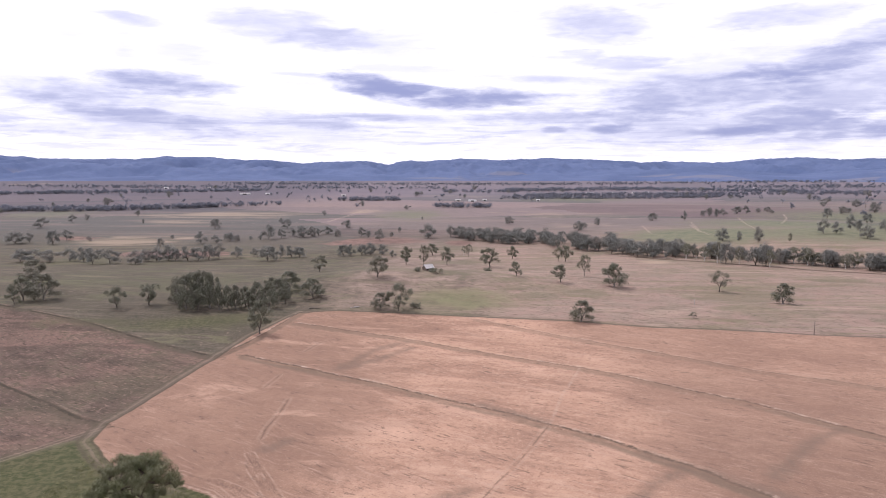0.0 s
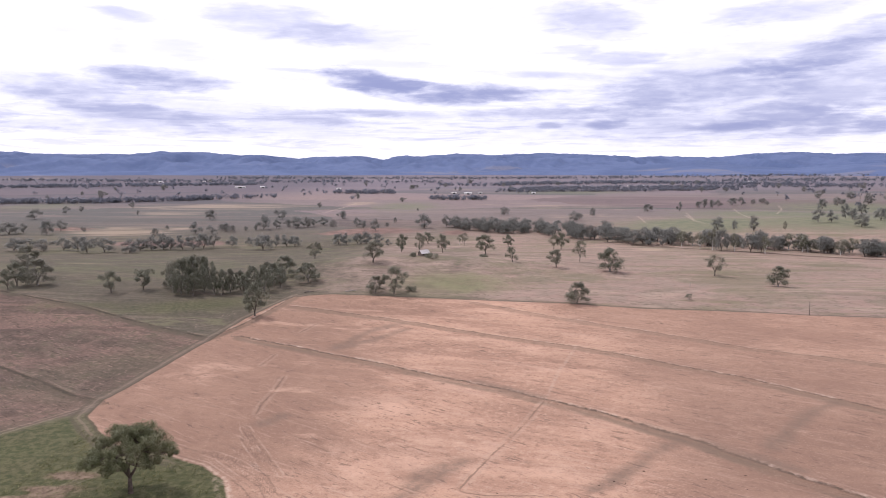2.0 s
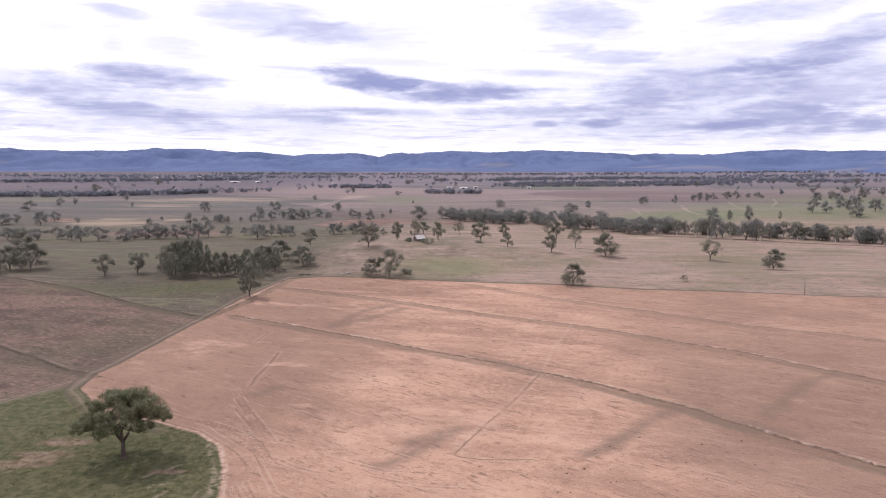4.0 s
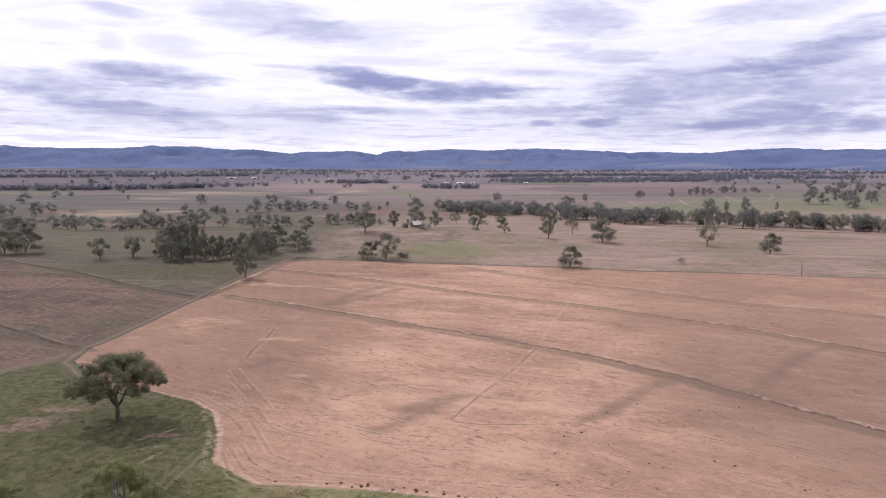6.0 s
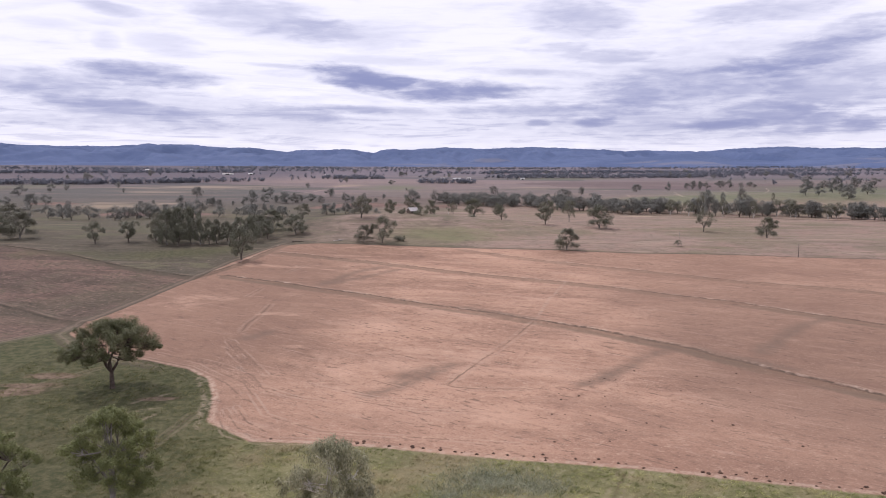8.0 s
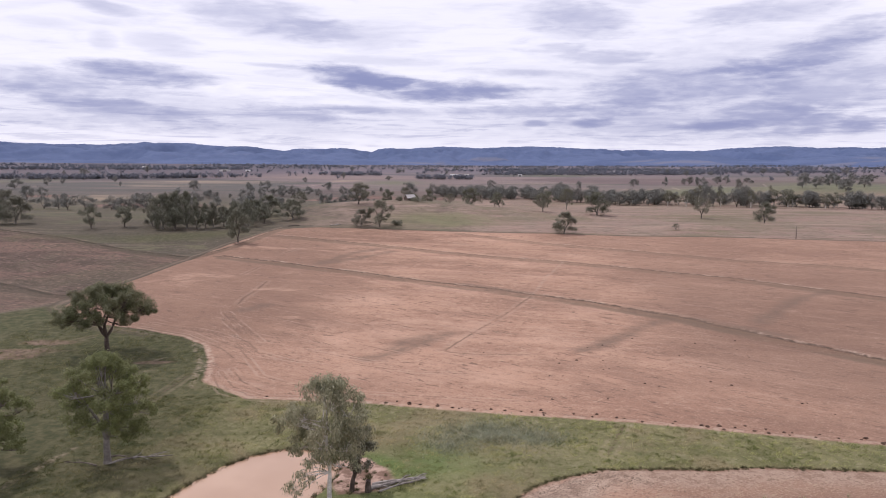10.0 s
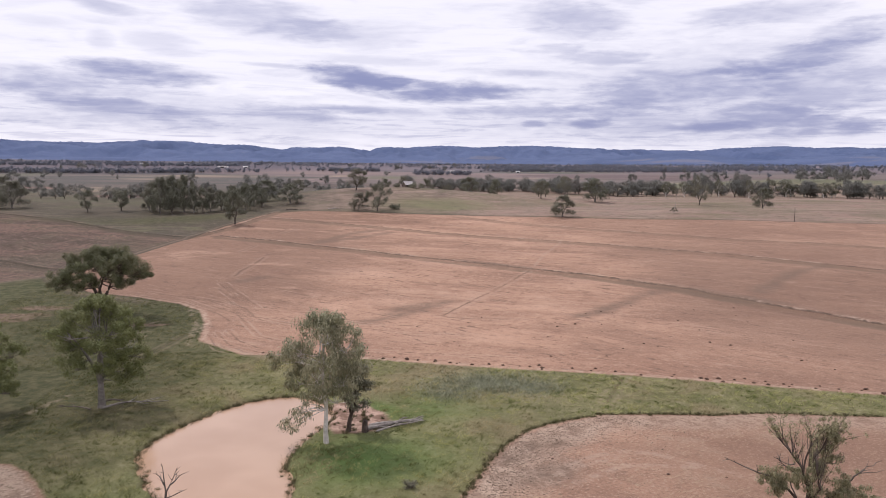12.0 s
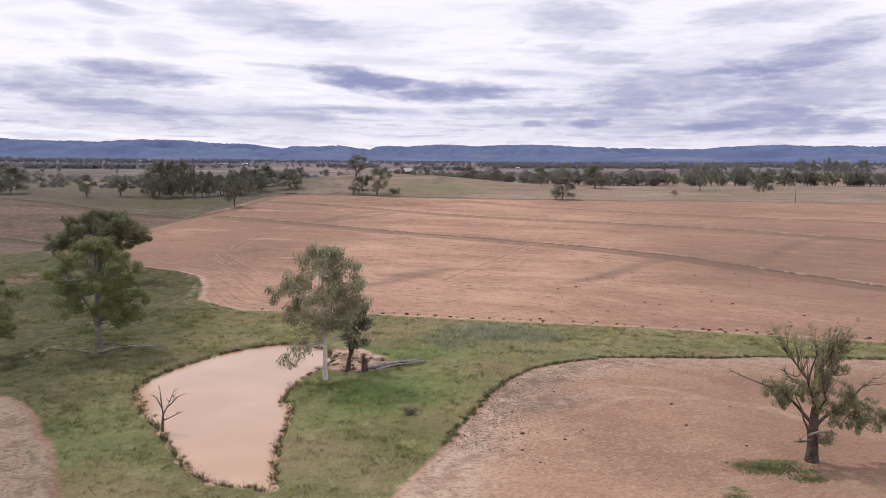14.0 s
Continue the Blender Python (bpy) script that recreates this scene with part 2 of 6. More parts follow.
def land(x, y):
    """Height of the open land, without ditches and pools."""
    x, y = np.asarray(x, float), np.asarray(y, float)
    w = smooth(700, 1200, y)
    r = y * (1 - w) + np.hypot(x, y) * w
    z = sum(np.interp(r + d * np.maximum(8, 0.04 * abs(r)), SLOPE_AT, SLOPE_UP) for d in (-1, -0.5, 0, 0.5, 1)) / 5
    z = z + 5.5 * np.exp(-((x + 14) / 54) ** 2 - ((y - 328) / 40) ** 2)
    z = z + 4.0 * smooth(0, 120, x) * smooth(104, 150, y) * smooth(305, 250, y)
    z = z - 0.5 * smooth(-28, -50, x) * smooth(160, 110, y)
    z = z - 2.6 * smooth(-40, -110, x) * smooth(120, 200, y) * smooth(900, 500, y)
    return z + 12 * np.exp(-((x - 310) / 150) ** 2 - ((y - 550) / 120) ** 2)


def edge_distance(x, y, corners):
    """Distance to the edge of a polygon, positive inside."""
    best, inside = np.full(x.shape, 1e9), np.zeros(x.shape, bool)
    for (ax, ay), (bx, by) in zip(corners, corners[1:] + corners[:1]):
        ux, uy = bx - ax, by - ay
        k = np.clip(((x - ax) * ux + (y - ay) * uy) / (ux * ux + uy * uy), 0, 1)
        best = np.minimum(best, np.hypot(x - ax - k * ux, y - ay - k * uy))
        if ay != by:
            inside ^= ((ay > y) != (by > y)) & (x < ux * (y - ay) / uy + ax)
    return np.where(inside, best, -best)


def line_offset(x, y, corners):
    """Signed distance to a line: positive on its left hand."""
    best, sign = np.full(x.shape, 1e9), np.ones(x.shape)
    for (ax, ay), (bx, by) in zip(corners, corners[1:]):
        ux, uy = bx - ax, by - ay
        k = np.clip(((x - ax) * ux + (y - ay) * uy) / (ux * ux + uy * uy), 0, 1)
        d = np.hypot(x - ax - k * ux, y - ay - k * uy)
        near = d < best
        sign = np.where(near, np.sign(ux * (y - ay) - uy * (x - ax)), sign)
        best = np.where(near, d, best)
    return best * sign


FIELD = [(-53.5, 270.4), (-39.6, 272), (13.9, 263.6), (43.1, 256.6), (70.2, 244.4), (118.4, 230.6), (244.2, 212.2), (395, 178.7), (425.1, 20.2), (101.6, 63), (51.8, 79.4), (26.4, 86.8), (10.7, 89.9), (-8.1, 94.5),
         (-24.3, 96.6), (-32.1, 104.5), (-34.5, 115.8), (-38.3, 125.8), (-44.4, 132.1), (-52.4, 137), (-64.3, 141.7), (-71.3, 149.7), (-77.9, 158.7), (-79.4, 167.9), (-74.5, 201.3), (-65.3, 245.1)]
NEAR_PATCH = [(1.5, 49.3), (2.5, 52.2), (3.8, 55.4), (4.8, 58.2), (6, 61.2), (7.9, 65.1), (10.2, 68.4), (12.7, 70.4), (16.3, 72), (18.8, 72.9), (22.9, 73.1), (25.6, 73.1), (29.8, 72.6), (35.9, 73.4), (43, 72.6), (47.6, 72.2), (80, 60), (120, 20), (120, -60), (-6, -60), (-6, 30)]
LEFT_PATCH = [(-60, 59), (-35.3, 60.9), (-32.4, 58.9), (-29, 54.7), (-26.1, 50.5), (-23.7, 46.4), (-20.8, 41.3), (-17.5, 28), (-17.5, -60), (-60, -60)]
POND = [(-24.8, 62.9), (-24.7, 66.4), (-23.8, 69.1), (-22.5, 71.8), (-20.8, 75.1), (-18.7, 77.7), (-15.6, 79.5), (-13.1, 79.5), (-9.9, 76.6), (-9, 72.4), (-10.3, 68.6), (-11.2, 66.3), (-11.7, 63.1), (-11.7, 60.1), (-10.5, 57.3), (-10.3, 54.4), (-10.2, 51), (-9.9, 48), (-9.5, 45.3), (-9, 42.6), (-9.7, 42.6), (-10.4, 43.1), (-11.8, 43.3), (-13.2, 44), (-14.3, 45), (-15.5, 46.7), (-16.7, 48.7), (-18, 50.9), (-19.5, 53.4), (-21.5, 56.3), (-23.6, 60.1)]
MUD = [(-10, 72.6), (-10.2, 76.5), (-8.2, 77.2), (-6.1, 76.5), (-3.5, 73.2), (-2.7, 70.1), (-4.2, 68.4), (-6.3, 67.6), (-8.4, 67.3)]
GREEN_LAND = [(-205.5, 92.5), (-200.9, 150.7), (-92.4, 147.7), (-76.4, 162.8), (-62.3, 146.7), (-40.3, 133.9), (-27.2, 114.7), (-17.2, 101), (-8.1, 99.1), (26.3, 91.2), (51.8, 84.2), (101.7, 69.1), (202.4, 20.2), (200, -100), (-200, -100)]
BANK_A = [(-61.4, 223.4), (-47.2, 213.3), (-36.6, 207.2), (-26.4, 200.8), (-17, 196), (-7.8, 188.7), (1.7, 182.5), (15.7, 172.9), (24.1, 165.5), (32.5, 158.4), (39.4, 151.1), (44.1, 145.8), (49.2, 141.1), (55.2, 133.2), (60, 127.5), (65.7, 121.5), (73.3, 114.2), (92.3, 96)]
BANK_B = [(-51.7, 257.3), (-12.6, 239.8), (2.1, 231.2), (19.9, 219.7), (39.4, 207.3), (51.6, 196.4), (62.3, 185.2), (73.3, 175), (82.2, 163.6), (88.5, 156), (94.4, 149), (109.2, 131.5)]
BANK_C = [(13.5, 260.7), (44.6, 235.5), (55.2, 226.2), (64.9, 217.4), (76.7, 206.7), (85.3, 197.9), (96.9, 190.4), (112.9, 179.4), (152.9, 151.9)]
BANK_LEFT = [(-230, 322), (-180.8, 295.7), (-132.9, 268.2), (-98.7, 244.2), (-71.1, 223.9), (-63.8, 239.3), (-53.5, 271.3)]
BANK_LEFT_NEAR = [(-159.7, 234.6), (-126.7, 204.2), (-103.7, 187.3), (-88.5, 174), (-79.9, 168.9)]
TRACKS = [[(23.9, 163.9), (18.8, 152.3), (13.6, 141.8), (10, 135.5), (5.8, 126.7), (3.4, 121.2)], [(3.1, 121.3), (4.4, 120.2), (8.2, 119), (16.5, 118.8)], [(-79.9, 166.9), (-92.4, 148.2), (-131.7, 121.6)], [(-39.6, 183.6), (-39.8, 173.1), (-40.6, 164.9), (-40.5, 158.4)], [(-43.3, 226.5), (-39.7, 236.6)], [(-48, 193.8), (-46.3, 203.4)], [(-37.9, 88), (-36.5, 97.5), (-35.6, 103.5), (-35.2, 107.7)], [(-73.6, 111.5), (-69.8, 117.1), (-67, 122.1), (-63.6, 127.1), (-60.5, 132.2)], [(20.2, 77), (24.2, 85.8)]]
WHEEL_MARKS = [[(-31.5, 107.4), (-28, 99.2), (-23.3, 96), (-14.8, 95.7), (-8.6, 94.5)], [(-30.8, 109.3), (-27.1, 101.7), (-22, 97.6), (-11.9, 96.5)], [(-29.5, 110.7), (-26.3, 104.1), (-22.7, 100.1)], [(-54, 138.9), (-43.7, 133.1), (-34.3, 122.9), (-30.8, 116.9)], [(-52.3, 141.7), (-42.3, 135.4), (-31.2, 122.7), (-24.2, 107), (-15.2, 100.1), (-4, 98.1), (12.1, 95.1)], [(-40.5, 145.2), (-35.3, 135.9), (-28.1, 121.6)], [(-38.6, 146.4), (-33.7, 137.6), (-28.5, 127.5)], [(-10.1, 112.6), (-2, 108.9), (6.1, 107.9)], [(-18.1, 120.5), (-8, 114.6), (1, 113.6)]]
RUTS = [[(-41.5, 150.1), (-37, 141.1)], [(-40.4, 150.5), (-36.1, 141.9)], [(-35.3, 137), (-30.8, 127.2)], [(-34.5, 137.3), (-30.1, 127.9)], [(-43.7, 138.1), (-37.4, 133.6), (-32.4, 128), (-26.9, 119)], [(-45.5, 137.8), (-39.5, 134.6), (-33.4, 127.4), (-28.7, 119.7)], [(-49.9, 139.8), (-44.2, 137.8)], [(-27.2, 120.3), (-22, 115.7), (-18, 113.9)], [(-26.8, 142.4), (-21.5, 137.8)], [(-9.2, 124), (-4.5, 120)]]
DAMP = [[(7.6, 61.5), (11.8, 65.1)], [(7.7, 56.7), (11.1, 58.8)], [(-9, 116.6), (-6.2, 118.7), (0.4, 127.4), (4.7, 133.3)], [(49, 140.6), (40.9, 134.7), (33.9, 127), (27.4, 121.3)], [(86.6, 155.2), (77.2, 149.1), (70.3, 141.8), (63.6, 135.6)], [(-30.2, 208.3), (-22.1, 227.6), (-11.9, 236.7)], [(10, 178.8), (23.9, 166.7)], [(41.4, 147.8), (52.8, 135.9), (64.8, 125.7)], [(1.2, 130.4), (-3, 127.9), (-5.7, 122.7)], [(-34.4, 157), (-37.6, 152.5)], [(-10.5, 229.3), (-20.7, 217.4), (-28.6, 210.5)]]
FARM_TRACKS = [[(250, 740), (213, 609), (207, 553)], [(323, 802), (270, 643), (252, 589)], [(404, 871), (369, 787), (322, 697)], [(188, 693), (172, 607), (171, 549)], [(-386, 670), (-387, 772), (-369, 898)], [(-293, 772), (-234, 747), (-181, 732)], [(-117, 747), (-101, 925), (-55, 943)]]
PALE_PATHS = [[(10.3, 56.5), (12.8, 60), (15.3, 62.1), (18.1, 63.1), (20.6, 62.6), (22.4, 61.2), (25.1, 58.7), (28, 56.8), (30.2, 53.4)], [(9, 53.5), (11.9, 58.1), (14.3, 60.5), (17.1, 61.5)], [(39.3, 206.6), (34.9, 195), (31.3, 186.5), (25.6, 167.7)], [(-94.5, 890.6), (-123.6, 738.7), (-220.1, 758.8)], [(230.8, 684.9), (210.1, 601.5), (202.9, 555.9)], [(114.8, 431), (126.4, 415.2), (133.3, 405.8)], [(-32.9, 101.6), (-35.4, 114.2), (-40.4, 127.1)], [(-92.1, 563.5), (-86, 560.2), (-78, 554.7)], [(-46.5, 113.8), (-44.3, 116.3), (-42.1, 118.1)], [(-44.4, 110), (-41.7, 111.5)], [(-40.4, 126.6), (-36.8, 123.4), (-34.3, 116.1), (-33.5, 107.8)], [(-42.8, 104.8), (-41, 108.2)], [(-42.2, 67.9), (-40.4, 74.8), (-39.2, 80.1)], [(11.7, 55.9), (17.3, 59.9), (23.4, 59.6), (28.4, 56.9)]]
RIVER_BANK = [(125.9, 458.5), (139.6, 440.3), (165.4, 407), (192.7, 374.2), (217.2, 357.1), (260, 325)]
WEST_PADDOCK = [(-65.9, 231.7), (-80.4, 165.8), (-92.4, 147.7), (-226.1, 92.5), (-298.7, 258.8), (-230, 322), (-132.4, 267.7), (-71.1, 222.3)]
WATER_LEVEL = -0.62


def pool_depth(x, y):
    """How far the pool lies below the land."""
    d = np.maximum(edge_distance(x, y, POND), -50)
    d = d + 0.22 * np.sin(x * 2.3 + y * 1.1) * np.cos(y * 1.9 - x * 0.7)
    return 0.55 * smooth(-0.9, 0.35, d) + 0.9 * smooth(0.2, 4, d)


def ground_height(x, y):
    z = land(x, y) - pool_depth(x, y)
    for bank, high in ((BANK_A, 0.45), (BANK_B, 0.3), (BANK_C, 0.2), (BANK_LEFT, 0.3), (BANK_LEFT_NEAR, 0.3)):
        d = line_offset(x, y, bank)
        z = z + high * np.exp(-((d - 0.8) / 1.5) ** 2) - 0.6 * high * np.exp(-((d + 2.2) / 1.8) ** 2)
    return z


def mesh_from(name, verts, faces, mat=None, soft=False):
    """A mesh from arrays: all faces have the same number of corners."""
    me = bpy.data.meshes.new(name)
    verts, faces = np.asarray(verts, np.float32), np.asarray(faces, np.int32)
    k = faces.shape[1]
    me.vertices.add(len(verts))
    me.vertices.foreach_set("co", verts.ravel())
    me.loops.add(faces.size)
    me.loops.foreach_set("vertex_index", faces.ravel())
    me.polygons.add(len(faces))
    me.polygons.foreach_set("loop_start", np.arange(0, faces.size, k, dtype=np.int32))
    if soft:
        me.polygons.foreach_set("use_smooth", np.ones(len(faces), bool))
    me.update(calc_edges=True)
    if mat:
        me.materials.append(mat)
    return me


def sheet(rows, columns, wrap=False):
    """Quads of a grid of rows x columns vertices."""
    i, j = np.meshgrid(np.arange(rows - 1), np.arange(columns if wrap else columns - 1), indexing="ij")
    k = (j + 1) % columns
    return np.stack([i * columns + j, i * columns + k, (i + 1) * columns + k, (i + 1) * columns + j], -1).reshape(-1, 4)


# ---- ground ----
def ground_material():
    mat, b, bsdf, place = material("open_ground", 0.95)
    px, py, pz = b.split(place)
    field, bare, green, mud = (b.attribute(k) for k in ("field", "bare", "green", "mud"))
    bank, track, wet, lush = (b.attribute(k) for k in ("bank", "track", "wet", "lush"))
    n1, n2 = b.noise(place, 0.018, 5), b.noise(place, 0.11, 6, 0.65)
    n3, n4 = b.noise(place, 0.7, 6, 0.7), b.noise(place, 3.2, 5, 0.75)
    marks = b.noise(b.scaled(place, (0.26, 1.25, 1.0), 38), 1.0, 5, 0.7, 0.6)
    rows = b.noise(b.scaled(place, (0.16, 2.2, 1.0), 40), 1.0, 4, 0.65)
    sweep = b.noise(b.scaled(place, (0.014, 0.11, 1.0), 14), 1.0, 6, 0.66, 0.6)
    scratch = b.noise(b.scaled(place, (0.09, 0.85, 1.0), 36), 1.0, 7, 0.72, 0.5)
    drift = b.noise(b.scaled(place, (0.022, 0.06, 1.0), 24), 1.0, 6, 0.62, 0.8)

    def over(under, amount, mask, tone):
        return b.mix(b.math("MULTIPLY", mask, amount), under, tone)

    # bare, harvested soil: broad tones, clods, short dark scratches, pale straw flecks
    soil = b.mix(b.step(drift, 0.36, 0.62), (0.285, 0.176, 0.128), (0.400, 0.256, 0.185))
    soil = over(soil, 0.5, b.step(n1, 0.46, 0.64), (0.250, 0.156, 0.114))
    soil = over(soil, 0.55, b.step(n2, 0.52, 0.70), (0.445, 0.302, 0.222))
    soil = over(soil, 0.55, b.step(n2, 0.46, 0.30), (0.228, 0.138, 0.100))
    soil = over(soil, 0.14, b.step(rows, 0.54, 0.70), (0.205, 0.130, 0.095))
    soil = over(soil, 0.55, b.step(n3, 0.54, 0.64), (0.185, 0.115, 0.084))
    soil = over(soil, 0.45, b.step(n3, 0.45, 0.35), (0.485, 0.345, 0.258))
    # both sides of the field: cloud shade painted as darker soil
    soil = over(soil, b.step(py, 200.0, 130.0, 0.42, 0.7), b.step(b.math("MULTIPLY_ADD", b.math("SUBTRACT", n1, 0.5), 90.0, px), 20.0, 60.0), (0.180, 0.116, 0.088))
    soil = over(soil, b.step(py, 112.0, 135.0, 0.25, 0.68), b.step(b.math("MULTIPLY_ADD", b.math("SUBTRACT", drift, 0.5), 60.0, px), 2.0, -34.0), (0.185, 0.117, 0.086))
    # noise blotches, pale and dark; the pale ones weaker to the east
    soil_blotch = b.noise(b.scaled(place, (0.028, 0.05, 1.0), 15), 1.0, 6, 0.66, 0.9)
    soil = over(soil, b.step(px, 20.0, 60.0, 0.42, 0.16), b.step(soil_blotch, 0.52, 0.68), (0.50, 0.340, 0.255))
    soil = over(soil, 0.5, b.step(soil_blotch, 0.47, 0.34), (0.205, 0.128, 0.096))
    soil = over(soil, 0.25, b.step(sweep, 0.45, 0.36), (0.215, 0.134, 0.098))
    soil = b.mix(1.0, soil, (1.09, 1.042, 0.99), "MULTIPLY")
    plain = soil
    soil = over(soil, 0.38, b.step(scratch, 0.57, 0.67), (0.205, 0.132, 0.098))
    soil = over(soil, 0.24, b.step(scratch, 0.45, 0.36), (0.490, 0.345, 0.262))
    soil = over(soil, 0.70, b.math("MULTIPLY", b.step(marks, 0.575, 0.63), b.step(n2, 0.64, 0.46)), (0.125, 0.080, 0.060))
    soil = over(soil, 0.38, b.step(n4, 0.55, 0.66), (0.520, 0.385, 0.285))
    soil = over(soil, 0.45, b.step(n4, 0.46, 0.36), (0.165, 0.105, 0.079))

    # dry paddock
    dry = b.mix(b.step(n2, 0.36, 0.64), (0.165, 0.121, 0.096), (0.255, 0.188, 0.150))
    dry = over(dry, 0.45, b.step(n1, 0.47, 0.62), (0.118, 0.104, 0.068))
    dry = over(dry, 0.5, b.step(drift, 0.52, 0.66), (0.285, 0.212, 0.165))
    dry = over(dry, 0.5, b.step(rows, 0.55, 0.70), (0.090, 0.072, 0.056))
    dry = over(dry, 0.45, b.step(n3, 0.56, 0.70), (0.082, 0.070, 0.050))
    dry = over(dry, 0.45, b.step(n4, 0.54, 0.68), (0.275, 0.212, 0.165))
    dry = over(dry, 0.5, b.step(b.math("MULTIPLY_ADD", b.math("SUBTRACT", n2, 0.5), 16.0, px), 8.0, 30.0), b.mix(b.step(n2, 0.38, 0.62), (0.370, 0.245, 0.195), (0.235, 0.176, 0.134)))
    # the west side darkened to carry the shade of clouds in the colour
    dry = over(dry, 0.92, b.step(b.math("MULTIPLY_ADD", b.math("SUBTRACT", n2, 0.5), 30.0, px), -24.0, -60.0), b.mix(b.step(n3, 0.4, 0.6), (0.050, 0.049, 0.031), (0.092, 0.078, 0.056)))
    dry = over(dry, b.step(px, -60.0, 0.0, 0.16, 0.4), b.step(sweep, 0.54, 0.64), (0.37, 0.268, 0.205))
    dry = over(dry, 0.5, b.step(sweep, 0.46, 0.38), (0.140, 0.115, 0.078))
    bands = b.noise(b.scaled(place, (0.010, 0.085, 1.0), -4), 1.0, 7, 0.7, 0.8)
    dry = over(dry, 0.5, b.step(bands, 0.52, 0.62), (0.165, 0.150, 0.085))
    dry = over(dry, b.step(px, -70.0, 10.0, 0.08, 0.45), b.step(bands, 0.46, 0.38), (0.345, 0.262, 0.195))
    dry = over(dry, 0.7, b.step(marks, 0.54, 0.62), (0.088, 0.070, 0.052))
    dry = over(dry, 0.45, b.math("MULTIPLY", b.step(n3, 0.46, 0.36), b.step(n2, 0.4, 0.6)), (0.34, 0.245, 0.19))
    dry = over(dry, 0.35, b.math("MULTIPLY", b.step(n1, 0.5, 0.56), b.step(drift, 0.56, 0.44)), (0.118, 0.118, 0.062))

    # the rough red paddock: its own red-brown, darkened further for cloud shade
    red = b.mix(b.step(n2, 0.36, 0.64), (0.074, 0.052, 0.040), (0.138, 0.094, 0.073))
    red = over(red, 0.6, b.step(drift, 0.45, 0.60), (0.200, 0.124, 0.096))
    red = over(red, 0.5, b.step(n1, 0.5, 0.62), (0.092, 0.082, 0.052))
    red = over(red, 0.55, b.math("MULTIPLY", b.step(n2, 0.52, 0.6), b.step(n3, 0.42, 0.58)), (0.078, 0.076, 0.042))
    red = over(red, 0.8, b.step(marks, 0.57, 0.62), (0.048, 0.035, 0.027))
    red = over(red, 0.6, b.step(scratch, 0.54, 0.64), (0.070, 0.056, 0.040))
    red = over(red, 0.55, b.step(rows, 0.58, 0.66), (0.27, 0.175, 0.135))
    red = over(red, 0.5, b.step(n3, 0.53, 0.64), (0.068, 0.054, 0.039))
    red = over(red, 0.6, b.step(n3, 0.45, 0.35), (0.235, 0.160, 0.122))
    red = over(red, 0.4, b.step(n4, 0.55, 0.68), (0.235, 0.165, 0.130))

    # far paddocks, each with its own crop or fallow, tones pushed purple-blue for haze
    cells = b.add("ShaderNodeTexVoronoi")
    b.link(b.scaled(b.join(b.math("MULTIPLY_ADD", n1, 120.0, px), b.math("MULTIPLY_ADD", n2, 40.0, py), 0.0), (0.0026, 0.0058, 1.0), 7), cells.inputs["Vector"])
    cells.inputs["Scale"].default_value = 1.0
    pick = b.split(cells.outputs["Color"])
    far = b.mix(b.step(pick[0], 0.3, 0.7), (0.105, 0.098, 0.090), (0.190, 0.147, 0.140))
    far = over(far, 0.65, b.step(pick[1], 0.58, 0.75), (0.120, 0.085, 0.086))
    far = over(far, 0.55, b.step(pick[2], 0.72, 0.85), (0.275, 0.200, 0.180))
    far = over(far, 0.35, b.step(n2, 0.45, 0.68), (0.095, 0.080, 0.068))
    far = over(far, 0.4, b.step(b.noise(b.scaled(place, (0.006, 0.02, 1), 5), 1.0, 5, 0.65), 0.5, 0.66), (0.245, 0.180, 0.150))
    # more haze tint mixed into the colour with distance
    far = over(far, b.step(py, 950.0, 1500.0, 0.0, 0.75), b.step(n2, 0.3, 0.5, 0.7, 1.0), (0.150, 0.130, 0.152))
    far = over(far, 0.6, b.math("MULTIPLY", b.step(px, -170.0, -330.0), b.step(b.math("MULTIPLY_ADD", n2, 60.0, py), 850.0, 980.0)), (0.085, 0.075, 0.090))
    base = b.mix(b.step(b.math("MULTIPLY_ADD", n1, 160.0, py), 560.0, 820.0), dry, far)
    fallow = b.mix(b.step(n2, 0.36, 0.64), (0.130, 0.082, 0.068), (0.215, 0.135, 0.108))
    base = b.mix(b.step(b.math("ADD", b.attribute("fallow"), b.math("MULTIPLY", b.math("SUBTRACT", n2, 0.5), 0.5)), 0.35, 0.55), base, fallow)
    ragged = b.math("MULTIPLY", b.math("SUBTRACT", b.noise(b.scaled(place, (0.012, 0.05, 1.0), -3), 1.0, 7, 0.7, 0.6), 0.5), 2.4)
    base = over(base, 0.62, b.step(b.math("ADD", b.attribute("straw"), ragged), 0.3, 0.9), (0.36, 0.272, 0.195))
    base = b.mix(b.step(b.math("MULTIPLY_ADD", b.math("SUBTRACT", n2, 0.5), 14.0, b.attribute("west")), -3.0, 3.0), base, red)

    # grass
    grass = b.mix(b.step(n2, 0.35, 0.65), (0.128, 0.124, 0.054), (0.215, 0.196, 0.098))
    grass = over(grass, 0.6, b.step(n3, 0.52, 0.68), (0.310, 0.280, 0.170))
    grass = over(grass, 0.55, b.step(n3, 0.46, 0.32), (0.088, 0.098, 0.040))
    grass = over(grass, 0.5, b.step(n1, 0.5, 0.7), (0.215, 0.175, 0.115))
    grass = over(grass, 0.4, b.step(n4, 0.54, 0.66), (0.330, 0.300, 0.185))
    grass = over(grass, 0.45, b.step(n4, 0.45, 0.34), (0.075, 0.085, 0.035))
